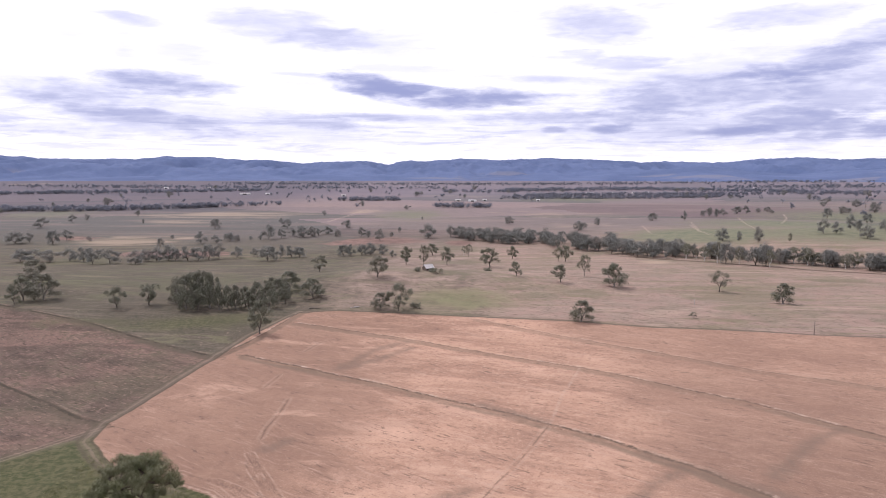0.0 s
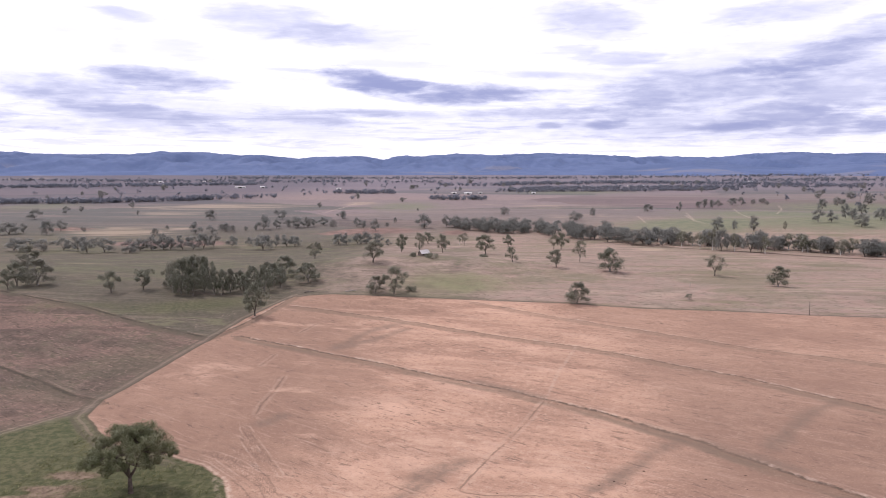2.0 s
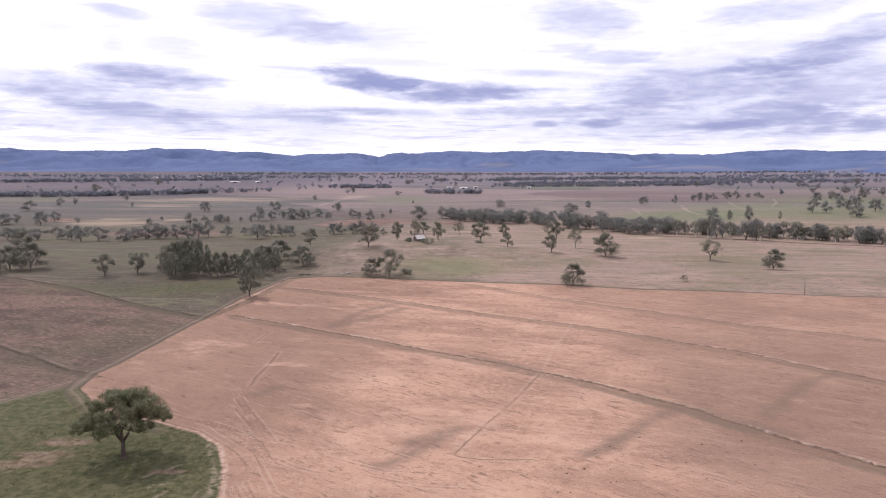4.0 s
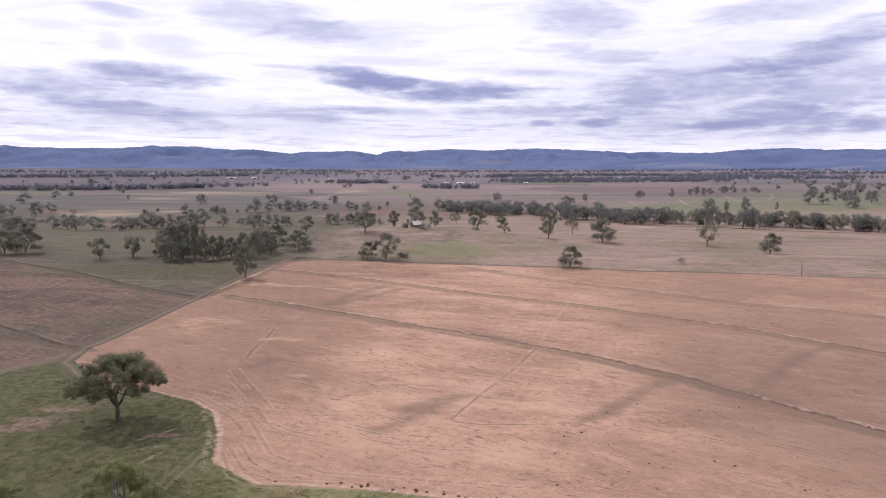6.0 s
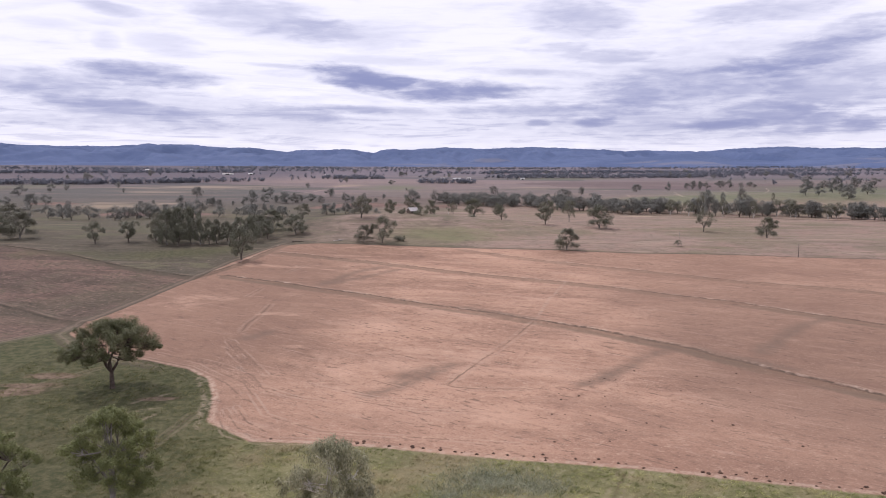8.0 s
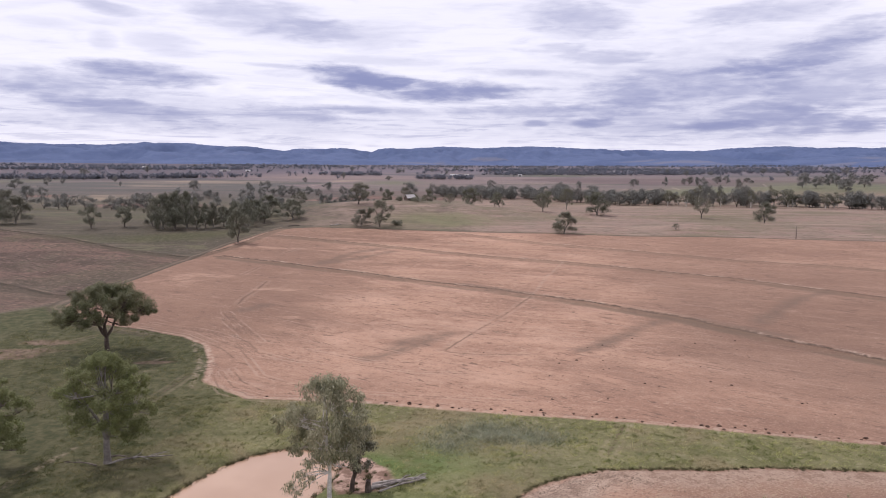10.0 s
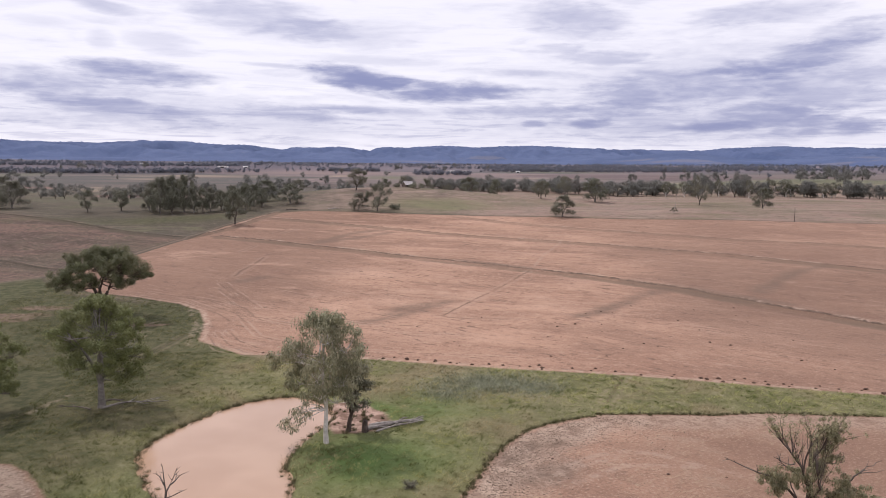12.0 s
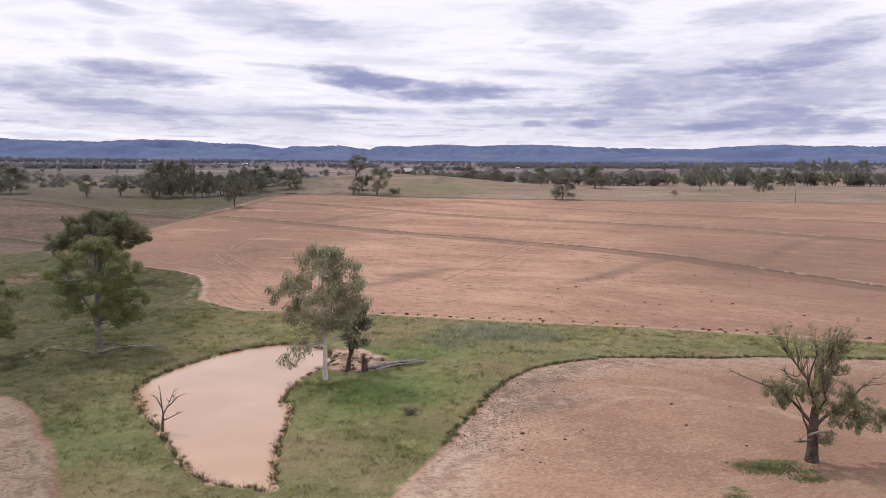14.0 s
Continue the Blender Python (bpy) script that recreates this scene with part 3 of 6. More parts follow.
    grass = over(grass, 0.5, b.step(b.noise(place, 0.085, 5, 0.6, 0.4), 0.48, 0.62), (0.225, 0.175, 0.105))
    grass = over(grass, 0.8, b.math("MULTIPLY", lush, b.step(n2, 0.2, 0.5)), b.mix(b.step(py, 110.0, 200.0), (0.085, 0.165, 0.036), (0.135, 0.145, 0.078)))
    # shaded meadow in the west: the shade is mixed into the grass colour
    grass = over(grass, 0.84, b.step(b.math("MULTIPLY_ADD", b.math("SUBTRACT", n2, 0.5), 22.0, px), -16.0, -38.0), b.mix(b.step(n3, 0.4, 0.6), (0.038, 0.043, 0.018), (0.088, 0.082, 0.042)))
    rough_edge = b.math("ADD", b.math("MULTIPLY", b.math("SUBTRACT", n3, 0.5), 2.6), b.math("MULTIPLY", b.math("SUBTRACT", n2, 0.5), 5.0))
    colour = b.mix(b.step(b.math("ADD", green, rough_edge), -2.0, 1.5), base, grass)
    colour = over(colour, 0.85, b.step(b.math("ADD", lush, b.math("MULTIPLY", b.math("SUBTRACT", n2, 0.5), 0.7)), 0.15, 0.75), b.mix(b.step(py, 300.0, 500.0), grass, b.mix(b.step(n2, 0.35, 0.65), (0.105, 0.122, 0.072), (0.165, 0.165, 0.100))))

    # field and patches of bare ground, with a pale trodden rim
    in_field = b.math("ADD", field, b.math("MULTIPLY", rough_edge, 0.22))
    colour = b.mix(b.step(in_field, -0.4, 0.3), colour, soil)
    near_rim = b.math("MULTIPLY", b.step(b.math("ABSOLUTE", b.math("SUBTRACT", in_field, 0.5)), 0.9, 0.1), b.step(n3, 0.42, 0.6))
    colour = over(colour, b.step(py, 150.0, 125.0, 0.0, 0.6), near_rim, (0.50, 0.375, 0.285))
    hedge = b.step(b.math("ABSOLUTE", b.math("ADD", in_field, 0.8)), 1.1, 0.3)
    colour = over(colour, b.step(py, 150.0, 200.0, 0.0, 0.65), hedge, (0.092, 0.072, 0.050))
    in_bare = b.math("ADD", bare, b.math("MULTIPLY", rough_edge, 0.4))
    rim = b.math("MULTIPLY", b.step(in_bare, 0.0, 0.8), b.step(b.math("MULTIPLY_ADD", b.math("SUBTRACT", n2, 0.5), 10.0, in_bare), 6.5, 2.0))
    crust = b.mix(b.step(n3, 0.36, 0.62), (0.250, 0.178, 0.132), (0.520, 0.400, 0.305))
    crust = over(crust, 0.75, b.step(n4, 0.46, 0.36), (0.130, 0.096, 0.070))
    crust = over(crust, 0.7, b.step(n3, 0.56, 0.66), (0.125, 0.098, 0.066))
    crust = over(crust, 0.5, b.step(n4, 0.56, 0.64), (0.62, 0.50, 0.40))
    patch = over(plain, 0.5, b.math("MULTIPLY", b.step(n2, 0.5, 0.62), b.step(n3, 0.4, 0.6)), (0.46, 0.345, 0.25))
    flecks = b.noise(b.scaled(place, (0.7, 2.4, 1.0), -35), 1.6, 5, 0.75, 0.3)
    patch = over(patch, 0.6, b.step(n4, 0.47, 0.37), (0.16, 0.105, 0.078))
    patch = over(patch, 0.6, b.step(n4, 0.54, 0.63), (0.52, 0.40, 0.30))
    patch = over(patch, 0.6, b.math("MULTIPLY", b.step(flecks, 0.55, 0.62), b.step(n2, 0.38, 0.56)), (0.50, 0.39, 0.255))
    patch = over(patch, 0.5, b.math("MULTIPLY", b.step(flecks, 0.45, 0.38), b.step(n2, 0.6, 0.4)), (0.17, 0.115, 0.08))
    patch = over(patch, 0.24, b.step(in_bare, 4.0, 9.0), (0.215, 0.130, 0.092))
    patch = over(patch, 0.8, rim, crust)
    patch = over(patch, 0.35, b.step(px, 12.0, 28.0), (0.225, 0.135, 0.092))
    # vignetting and shade at the west end multiplied into the soil colour
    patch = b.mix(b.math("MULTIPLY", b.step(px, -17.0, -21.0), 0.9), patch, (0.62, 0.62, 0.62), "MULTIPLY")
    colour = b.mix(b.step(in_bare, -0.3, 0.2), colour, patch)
    colour = over(colour, 0.9, b.math("MULTIPLY", b.step(b.math("ADD", lush, b.math("MULTIPLY", b.math("SUBTRACT", n3, 0.5), 1.6)), 0.40, 0.70), b.step(bare, 0.5, 1.5)), b.mix(b.step(n4, 0.4, 0.6), (0.058, 0.075, 0.026), (0.125, 0.150, 0.055)))

    # contour banks: a thin pale crest, and an olive ditch before it
    wander = b.math("ADD", b.math("MULTIPLY", b.math("SUBTRACT", n3, 0.5), 1.1), b.math("MULTIPLY_ADD", b.math("SUBTRACT", n2, 0.5), 2.0, bank))
    worth = b.attribute("worth")
    crest = b.math("MULTIPLY", b.step(b.math("ABSOLUTE", b.math("SUBTRACT", wander, 0.55)), 0.65, 0.1), b.math("MULTIPLY", b.step(n3, 0.34, 0.66), b.step(px, -74.0, -64.0)))
    lip = b.step(b.math("ABSOLUTE", wander), 0.5, 0.1)
    ditch = b.step(b.math("ABSOLUTE", b.math("ADD", wander, 1.3)), 2.0, 0.2)
    colour = over(colour, worth, b.math("MULTIPLY", ditch, b.step(drift, 0.38, 0.56, 0.25, 0.7)), b.mix(b.step(px, -60.0, -68.0), (0.150, 0.112, 0.080), (0.085, 0.068, 0.048)))
    colour = over(colour, worth, b.math("MULTIPLY", lip, b.step(n3, 0.6, 0.4, 0.35, 0.85)), (0.075, 0.056, 0.042))
    old = b.step(px, -60.0, -68.0)
    colour = over(colour, 0.85, b.math("MULTIPLY", b.math("MULTIPLY", b.step(b.math("ABSOLUTE", wander), 0.75, 0.2), old), b.step(n2, 0.40, 0.58)), (0.050, 0.042, 0.028))
    colour = over(colour, 0.5, b.math("MULTIPLY", b.math("MULTIPLY", b.step(b.math("ABSOLUTE", b.math("SUBTRACT", wander, 1.2)), 0.7, 0.2), old), b.math("MULTIPLY", b.step(n3, 0.44, 0.6), b.step(n2, 0.46, 0.58))), (0.27, 0.195, 0.148))
    colour = over(colour, worth, b.math("MULTIPLY", crest, b.step(b.noise(place, 0.16, 4, 0.7), 0.42, 0.62, 0.1, 0.72)), (0.54, 0.43, 0.34))
    colour = over(colour, 0.78, b.math("MULTIPLY", b.step(b.math("MULTIPLY_ADD", b.math("SUBTRACT", n2, 0.5), 6.0, b.attribute("damp")), 3.4, -0.4), b.step(n3, 0.62, 0.42, 0.5, 1.0)), (0.165, 0.115, 0.085))
    worn = b.math("ABSOLUTE", b.math("MULTIPLY_ADD", b.math("SUBTRACT", n3, 0.5), 0.9, track))
    colour = over(colour, 0.6, b.math("MULTIPLY", b.step(worn, 0.32, 0.08), b.step(n2, 0.36, 0.54)), (0.125, 0.086, 0.064))
    colour = over(colour, 0.15, b.step(b.math("ABSOLUTE", b.math("SUBTRACT", worn, 0.8)), 0.5, 0.1), (0.44, 0.33, 0.25))
    wheel = b.math("ABSOLUTE", b.math("MULTIPLY_ADD", b.math("SUBTRACT", n3, 0.5), 0.5, b.attribute("ruts")))
    colour = over(colour, 0.55, b.math("MULTIPLY", b.step(wheel, 0.26, 0.04), b.math("MULTIPLY", b.step(n2, 0.42, 0.58), b.step(n3, 0.36, 0.54))), (0.125, 0.083, 0.062))
    colour = over(colour, 0.3, b.math("MULTIPLY", b.step(b.math("ABSOLUTE", b.math("SUBTRACT", wheel, 0.55)), 0.3, 0.1), b.step(n2, 0.6, 0.42)), (0.475, 0.355, 0.27))
    path = b.math("MULTIPLY_ADD", b.math("SUBTRACT", n3, 0.5), 1.2, b.math("DIVIDE", b.attribute("path"), b.math("MAXIMUM", 1.0, b.math("MULTIPLY", py, 0.0034))))
    colour = over(colour, b.step(py, 200.0, 500.0, 0.36, 0.5), b.math("MULTIPLY", b.step(path, 0.8, 0.1), b.step(n3, 0.4, 0.58)), (0.50, 0.385, 0.295))
    shore = b.math("MULTIPLY_ADD", b.math("SUBTRACT", n2, 0.5), 4.0, b.attribute("river"))
    colour = over(colour, 0.75, b.step(b.math("ABSOLUTE", shore), 3.4, 1.2), (0.070, 0.047, 0.036))

    # the worn verge along the west side: ditch, pale wheel track, ditch
    west_side = b.math("MULTIPLY", b.step(px, -46.0, -54.0), b.step(n3, 0.30, 0.48, 0.45, 1.0))
    along_edge = b.math("MULTIPLY_ADD", b.math("SUBTRACT", n2, 0.5), 1.6, field)
    for at, half, amount, tone in ((2.0, 2.4, 0.35, (0.175, 0.132, 0.098)), (0.3, 0.5, 0.6, (0.078, 0.060, 0.042)), (1.8, 0.45, 0.35, (0.230, 0.168, 0.128)), (3.2, 0.7, 0.55, (0.072, 0.060, 0.040))):
        line = b.step(b.math("ABSOLUTE", b.math("ADD", along_edge, at)), half, half * 0.3)
        colour = over(colour, amount, b.math("MULTIPLY", line, west_side), tone)
    scald = b.step(b.math("ADD", b.attribute("scald"), b.math("MULTIPLY", b.math("SUBTRACT", n2, 0.5), 1.2)), 0.45, 0.75)
    colour = over(colour, 0.7, scald, b.mix(b.step(n3, 0.4, 0.6), (0.150, 0.098, 0.072), (0.255, 0.175, 0.130)))

    # mud and the wet rim of the pool
    colour = b.mix(b.step(b.math("ADD", mud, b.math("MULTIPLY", rough_edge, 0.3)), -0.3, 0.4), colour, b.mix(b.step(n3, 0.4, 0.6), (0.20, 0.125, 0.09), (0.46, 0.32, 0.25)))
    colour = b.mix(b.step(wet, -0.5, -0.05), colour, (0.085, 0.062, 0.038))
    b.link(colour, bsdf.inputs["Base Color"])
    relief = b.math("ADD", b.math("MULTIPLY", n3, 0.6), b.math("MULTIPLY", n4, 0.4))
    bump(b, bsdf, relief, 0.9, 0.3)
    return mat


def build_ground():
    fan = np.radians(np.linspace(-37, 37, 560))
    rest = np.radians(np.linspace(37, 323, 60))[1:-1]
    angle = np.concatenate([fan, rest])
    radius = [0.01, 3.0, 8.0, 14.0, 20.0, 25.0, 30.0]
    while radius[-1] < 4700:
        r = radius[-1]
        radius.append(r * (1.0055 if r < 130 else 1.0075 if r < 420 else 1.016))
    radius = np.array(radius)
    x = (radius[:, None] * np.sin(angle)).ravel()
    y = (radius[:, None] * np.cos(angle)).ravel()
    z = ground_height(x, y)
    verts = np.concatenate([np.c_[x, y, z], [[0, 0, 0]]])
    quads = sheet(len(radius), len(angle), True)
    quads = np.concatenate([quads, [[0, 559, 579, 598]]])
    me = mesh_from("ground", verts, quads, ground_material(), True)
    x, y = verts[:, 0], verts[:, 1]

    def give(name, values):
        layer = me.attributes.new(name, "FLOAT", "POINT")
        layer.data.foreach_set("value", np.asarray(values, np.float32))

    give("field", np.clip(edge_distance(x, y, FIELD), -30, 30))
    give("bare", np.clip(np.maximum(edge_distance(x, y, NEAR_PATCH), edge_distance(x, y, LEFT_PATCH)), -30, 30))
    give("green", np.clip(edge_distance(x, y, GREEN_LAND), -60, 60))
    give("mud", np.clip(edge_distance(x, y, MUD), -20, 20))
    give("wet", np.clip(edge_distance(x, y, POND), -20, 20))
    offsets = np.stack([line_offset(x, y, b) for b in (BANK_A, BANK_B, BANK_C, BANK_LEFT, BANK_LEFT_NEAR)])
    give("bank", np.clip(offsets[np.abs(offsets).argmin(0), np.arange(len(x))], -40, 40))
    give("worth", np.choose(np.abs(offsets).argmin(0), [1.0, 0.75, 0.55, 0.85, 0.85]))
    give("west", np.clip(edge_distance(x, y, WEST_PADDOCK), -60, 60))

    def nearest(lines):
        off = np.stack([line_offset(x, y, t) for t in lines])
        return np.clip(off[np.abs(off).argmin(0), np.arange(len(x))], -40, 40)

    give("track", nearest(TRACKS))
    give("ruts", nearest(WHEEL_MARKS + RUTS))
    give("damp", abs(nearest(DAMP)))
    give("path", abs(nearest(FARM_TRACKS + PALE_PATHS)))
    give("river", nearest([RIVER_BANK]))

    def blots(spots):
        return np.max([k * np.exp(-((x - cx) / rx) ** 2 - ((y - cy) / ry) ** 2) for cx, cy, rx, ry, k in spots], 0)

    give("fallow", 0.8 * blots(((-190, 518, 57, 24, 1), (-312, 620, 37, 19, 0.8), (-55, 585, 56, 36, 0.9), (13, 567, 18, 31, 0.8), (-213, 705, 55, 21, 0.5), (189, 421, 38, 12, 0.7))))
    give("straw", blots(((-262, 600, 57, 33, 0.9), (-255, 847, 109, 75, 0.8), (-273, 749, 47, 26, 0.7), (-219, 620, 17, 8, 1), (-99, 904, 32, 45, 0.8), (126, 425, 10, 16, 1), (130, 698, 63, 31, 0.7), (134, 865, 115, 104, 0.5), (32, 1341, 103, 72, 0.5), (-1052, 1887, 59, 116, 0.7), (-125, 504, 42, 17, 0.4),)))
    give("scald", blots(((-70.0, 119.1, 9, 2.2, 1), (-68.2, 122.9, 8, 2.2, 0.9), (-65.8, 128.2, 7, 2.5, 0.9), (-42.7, 115.5, 5, 1.6, 1), (-88.0, 168.9, 5, 4, 0.6), (-66.1, 120.9, 8, 3, 0.8), (-65.4, 123.0, 10, 2.5, 0.8))))
    lush = np.zeros(len(x))
    lush_near = ((-79.1, 148.9, 9, 9, 0.6), (-74.9, 163.2, 6, 9, 0.5), (-82.2, 139.8, 9, 7, 0.5), (-5, 61.5, 7, 6, 1), (-2, 75, 8, 4, 0.8), (-24.5, 49.5, 5, 7, 0.5), (-92, 266, 34, 13, 0.7), (-130, 268, 40, 9, 0.5), (8, 288, 28, 19, 0.66), (23.3, 46, 2.5, 1, 0.75), (24.9, 44.5, 1.3, 0.7, 0.65), (19.1, 41.8, 0.9, 0.7, 0.7), (-58, 128, 22, 14, 0.3))
    lush_far = ((205, 570, 70, 75, 0.95), (300, 540, 100, 70, 0.85), (330, 680, 110, 110, 0.8), (390, 620, 110, 100, 0.75), (480, 800, 150, 150, 0.7), (-459, 849, 65, 98, 0.5), (-36, 851, 53, 111, 0.6), (224, 1206, 145, 87, 0.55), (-263, 604, 55, 27, 0.3))
    for cx, cy, rx, ry, k in lush_near + lush_far:
        lush = np.maximum(lush, k * np.exp(-((x - cx) / rx) ** 2 - ((y - cy) / ry) ** 2))
    give("lush", lush)
    return tagged(new("ground", me), "dry pinkish farmland with bare fields and green grass", "ground", kind="structure")


def water_material():
    mat, b, bsdf, place = material("muddy_water", 0.16)
    tone = b.step(b.noise(place, 0.09, 3), 0.35, 0.65)
    b.link(b.mix(tone, (0.42, 0.262, 0.165), (0.49, 0.318, 0.208)), bsdf.inputs["Base Color"])
    bsdf.inputs["Specular IOR Level"].default_value = 0.5
    bump(b, bsdf, b.noise(b.scaled(place, (0.5, 1.4, 1)), 2.2, 3), 0.05, 0.05)
    return mat


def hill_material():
    mat, b, bsdf, place = material("hazed_forest_hills", 1.0)
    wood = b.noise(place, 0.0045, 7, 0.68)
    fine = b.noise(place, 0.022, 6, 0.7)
    # forest tones shifted to blue: distance haze put into the base colour
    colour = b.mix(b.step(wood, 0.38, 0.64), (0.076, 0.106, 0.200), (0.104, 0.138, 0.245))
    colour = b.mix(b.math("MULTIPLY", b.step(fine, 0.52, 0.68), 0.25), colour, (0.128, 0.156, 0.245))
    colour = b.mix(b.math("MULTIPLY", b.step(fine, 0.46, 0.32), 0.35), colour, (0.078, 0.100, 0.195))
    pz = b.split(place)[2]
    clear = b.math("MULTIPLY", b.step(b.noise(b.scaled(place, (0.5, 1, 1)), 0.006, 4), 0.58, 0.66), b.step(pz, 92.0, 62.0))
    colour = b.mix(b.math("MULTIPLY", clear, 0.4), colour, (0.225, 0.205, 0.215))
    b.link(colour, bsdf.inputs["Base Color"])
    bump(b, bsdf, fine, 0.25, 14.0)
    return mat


# crest of the ranges: azimuth in degrees, height in metres
CREST = [(-180, 140), (-60, 150), (-29.3, 152), (-28.4, 142), (-25.3, 142), (-22.5, 147), (-20.6, 159), (-17.6, 161), (-15.4, 145), (-14, 144), (-10.7, 125), (-9, 136), (-6.5, 142), (-4.5, 121),
         (-2.4, 148), (-1.5, 139), (1.7, 157), (4.4, 146), (7.9, 157), (10.9, 151), (15.1, 136), (20.7, 126), (22.6, 144), (26.3, 155), (28.3, 139), (30.2, 147), (32.4, 140), (60, 150), (180, 140)]


# crest of the low foothills before them
FOOT = [(-180, 30), (-40, 30), (-33.9, 58), (-20.1, 58), (-15.4, 64), (-9.5, 64), (-6.1, 69), (-0.9, 60), (5.3, 62), (7.9, 73), (10.0, 66), (13.0, 77), (15.0, 75), (17.1, 85), (19.1, 95), (21.4, 84), (23.3, 70), (25.4, 67), (27.6, 75), (31.2, 84), (35.2, 79), (60, 40), (180, 30)]


def build_foothills():
    azimuths, radii = np.linspace(-38, 38, 420), np.linspace(2350, 3300, 40)
    a = np.radians(azimuths)
    crest = np.interp(azimuths, [c[0] for c in FOOT], [c[1] for c in FOOT])
    verts = []
    for r in radii:
        up = math.sin(math.pi * (r - 2350) / 1200) if r < 2950 else 1.0 - 0.5 * (r - 2950) / 350
        for ang, top in zip(a, crest):
            x, y = r * math.sin(ang), r * math.cos(ang)
            rough = noise.fractal(Vector((x * 0.007, y * 0.004, 5)), 0.9, 2.1, 5) * 5.0 * up
            verts.append((x, y, 30 + (top - 30) * up + rough))
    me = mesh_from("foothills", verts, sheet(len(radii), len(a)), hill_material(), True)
    return tagged(new("foothills", me), "low wooded foothills in blue haze with pale clearings", "hills", kind="structure")


def build_hills():
    azimuths = np.concatenate([np.linspace(-38, 38, 460), np.linspace(38, 322, 90)[1:-1]])
    radii = np.concatenate([np.linspace(2550, 4300, 60), np.linspace(4330, 4900, 12)])
    a = np.radians(azimuths)
    crest = np.interp((azimuths + 180) % 360 - 180, [c[0] for c in CREST], [c[1] for c in CREST])
    verts = []
    for r in radii:
        up = ((r - 2550) / 1750) ** 0.85 if r <= 4300 else 1 - 0.35 * (r - 4300) / 600
        for ang, top in zip(a, crest):
            x, y = r * math.sin(ang), r * math.cos(ang)
            spur = 0.9 - 2.2 * abs(noise.fractal(Vector((x * 0.0048, y * 0.0014, 3.1)), 0.9, 2.2, 5))
            z = 42 + (top - 42) * up + spur * 30 * math.sin(math.pi * min(up, 1.0)) + (noise.fractal(Vector((x * 0.006, y * 0.006, 7)), 0.8, 2.1, 4) * 9.0 * min(1, (r - 3500) / 600) if r > 3500 else 0)
            verts.append((x, y, z - 3 * (1 - up)))
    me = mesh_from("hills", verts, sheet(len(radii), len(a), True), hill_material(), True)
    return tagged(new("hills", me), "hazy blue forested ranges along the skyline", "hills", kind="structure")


ground = build_ground()
hills = build_hills()
foothills = build_foothills()
xs, ys = [p[0] for p in POND], [p[1] for p in POND]
gx, gy = np.meshgrid(np.linspace(min(xs) - 1.5, max(xs) + 1.5, 12), np.linspace(min(ys) - 1.5, max(ys) + 1.5, 24), indexing="ij")
water = new("water", mesh_from("water", np.c_[gx.ravel(), gy.ravel(), np.full(gx.size, WATER_LEVEL)], sheet(12, 24)[:, ::-1], water_material(), True))
tagged(water, "still opaque pinkish-brown muddy farm dam water", "water", kind="structure")


# ---- helpers for things ----
def part(name, me, parent, label=""):
    ob = new(name, me)
    ob.parent = parent
    if label:
        ob["label"] = label
    return ob


def at_ground(x, y, sink=0.05):
    return float(ground_height(np.array([x]), np.array([y]))[0]) - sink


def tube(path, radii, sides=7):
    """Vertices and quads of a tapering tube along a path."""
    path, verts = [Vector(p) for p in path], []
    for i, p in enumerate(path):
        way = (path[min(i + 1, len(path) - 1)] - path[max(i - 1, 0)]).normalized()
        side = way.cross(Vector((0.31, 0.17, 0.93)) if abs(way.z) < 0.9 else Vector((1, 0.2, 0))).normalized()
        other = way.cross(side)
        for k in range(sides):
            t = 2 * math.pi * k / sides
            verts.append(p + (side * math.cos(t) + other * math.sin(t)) * radii[i])
    return np.array([tuple(v) for v in verts]), sheet(len(path), sides, True)


def joined(pieces):
    verts, faces, start = [], [], 0
    for v, f in pieces:
        verts.append(v), faces.append(f + start)
        start += len(v)
    return np.concatenate(verts), np.concatenate(faces)


def bent(rng, a, b, sag, steps, wild):
    """A crooked way from a to b."""
    a, b = np.array(a, float), np.array(b, float)
    length, out = np.linalg.norm(b - a), []
    drift = rng.normal(0, wild * length, (2, 3))
    for i in range(steps + 1):
        t = i / steps
        out.append(a + (b - a) * t + drift[0] * math.sin(math.pi * t) * 0.6 + drift[1] * math.sin(2 * math.pi * t) * 0.35 + np.array([0, 0, sag * length * math.sin(math.pi * t)]))
    return out


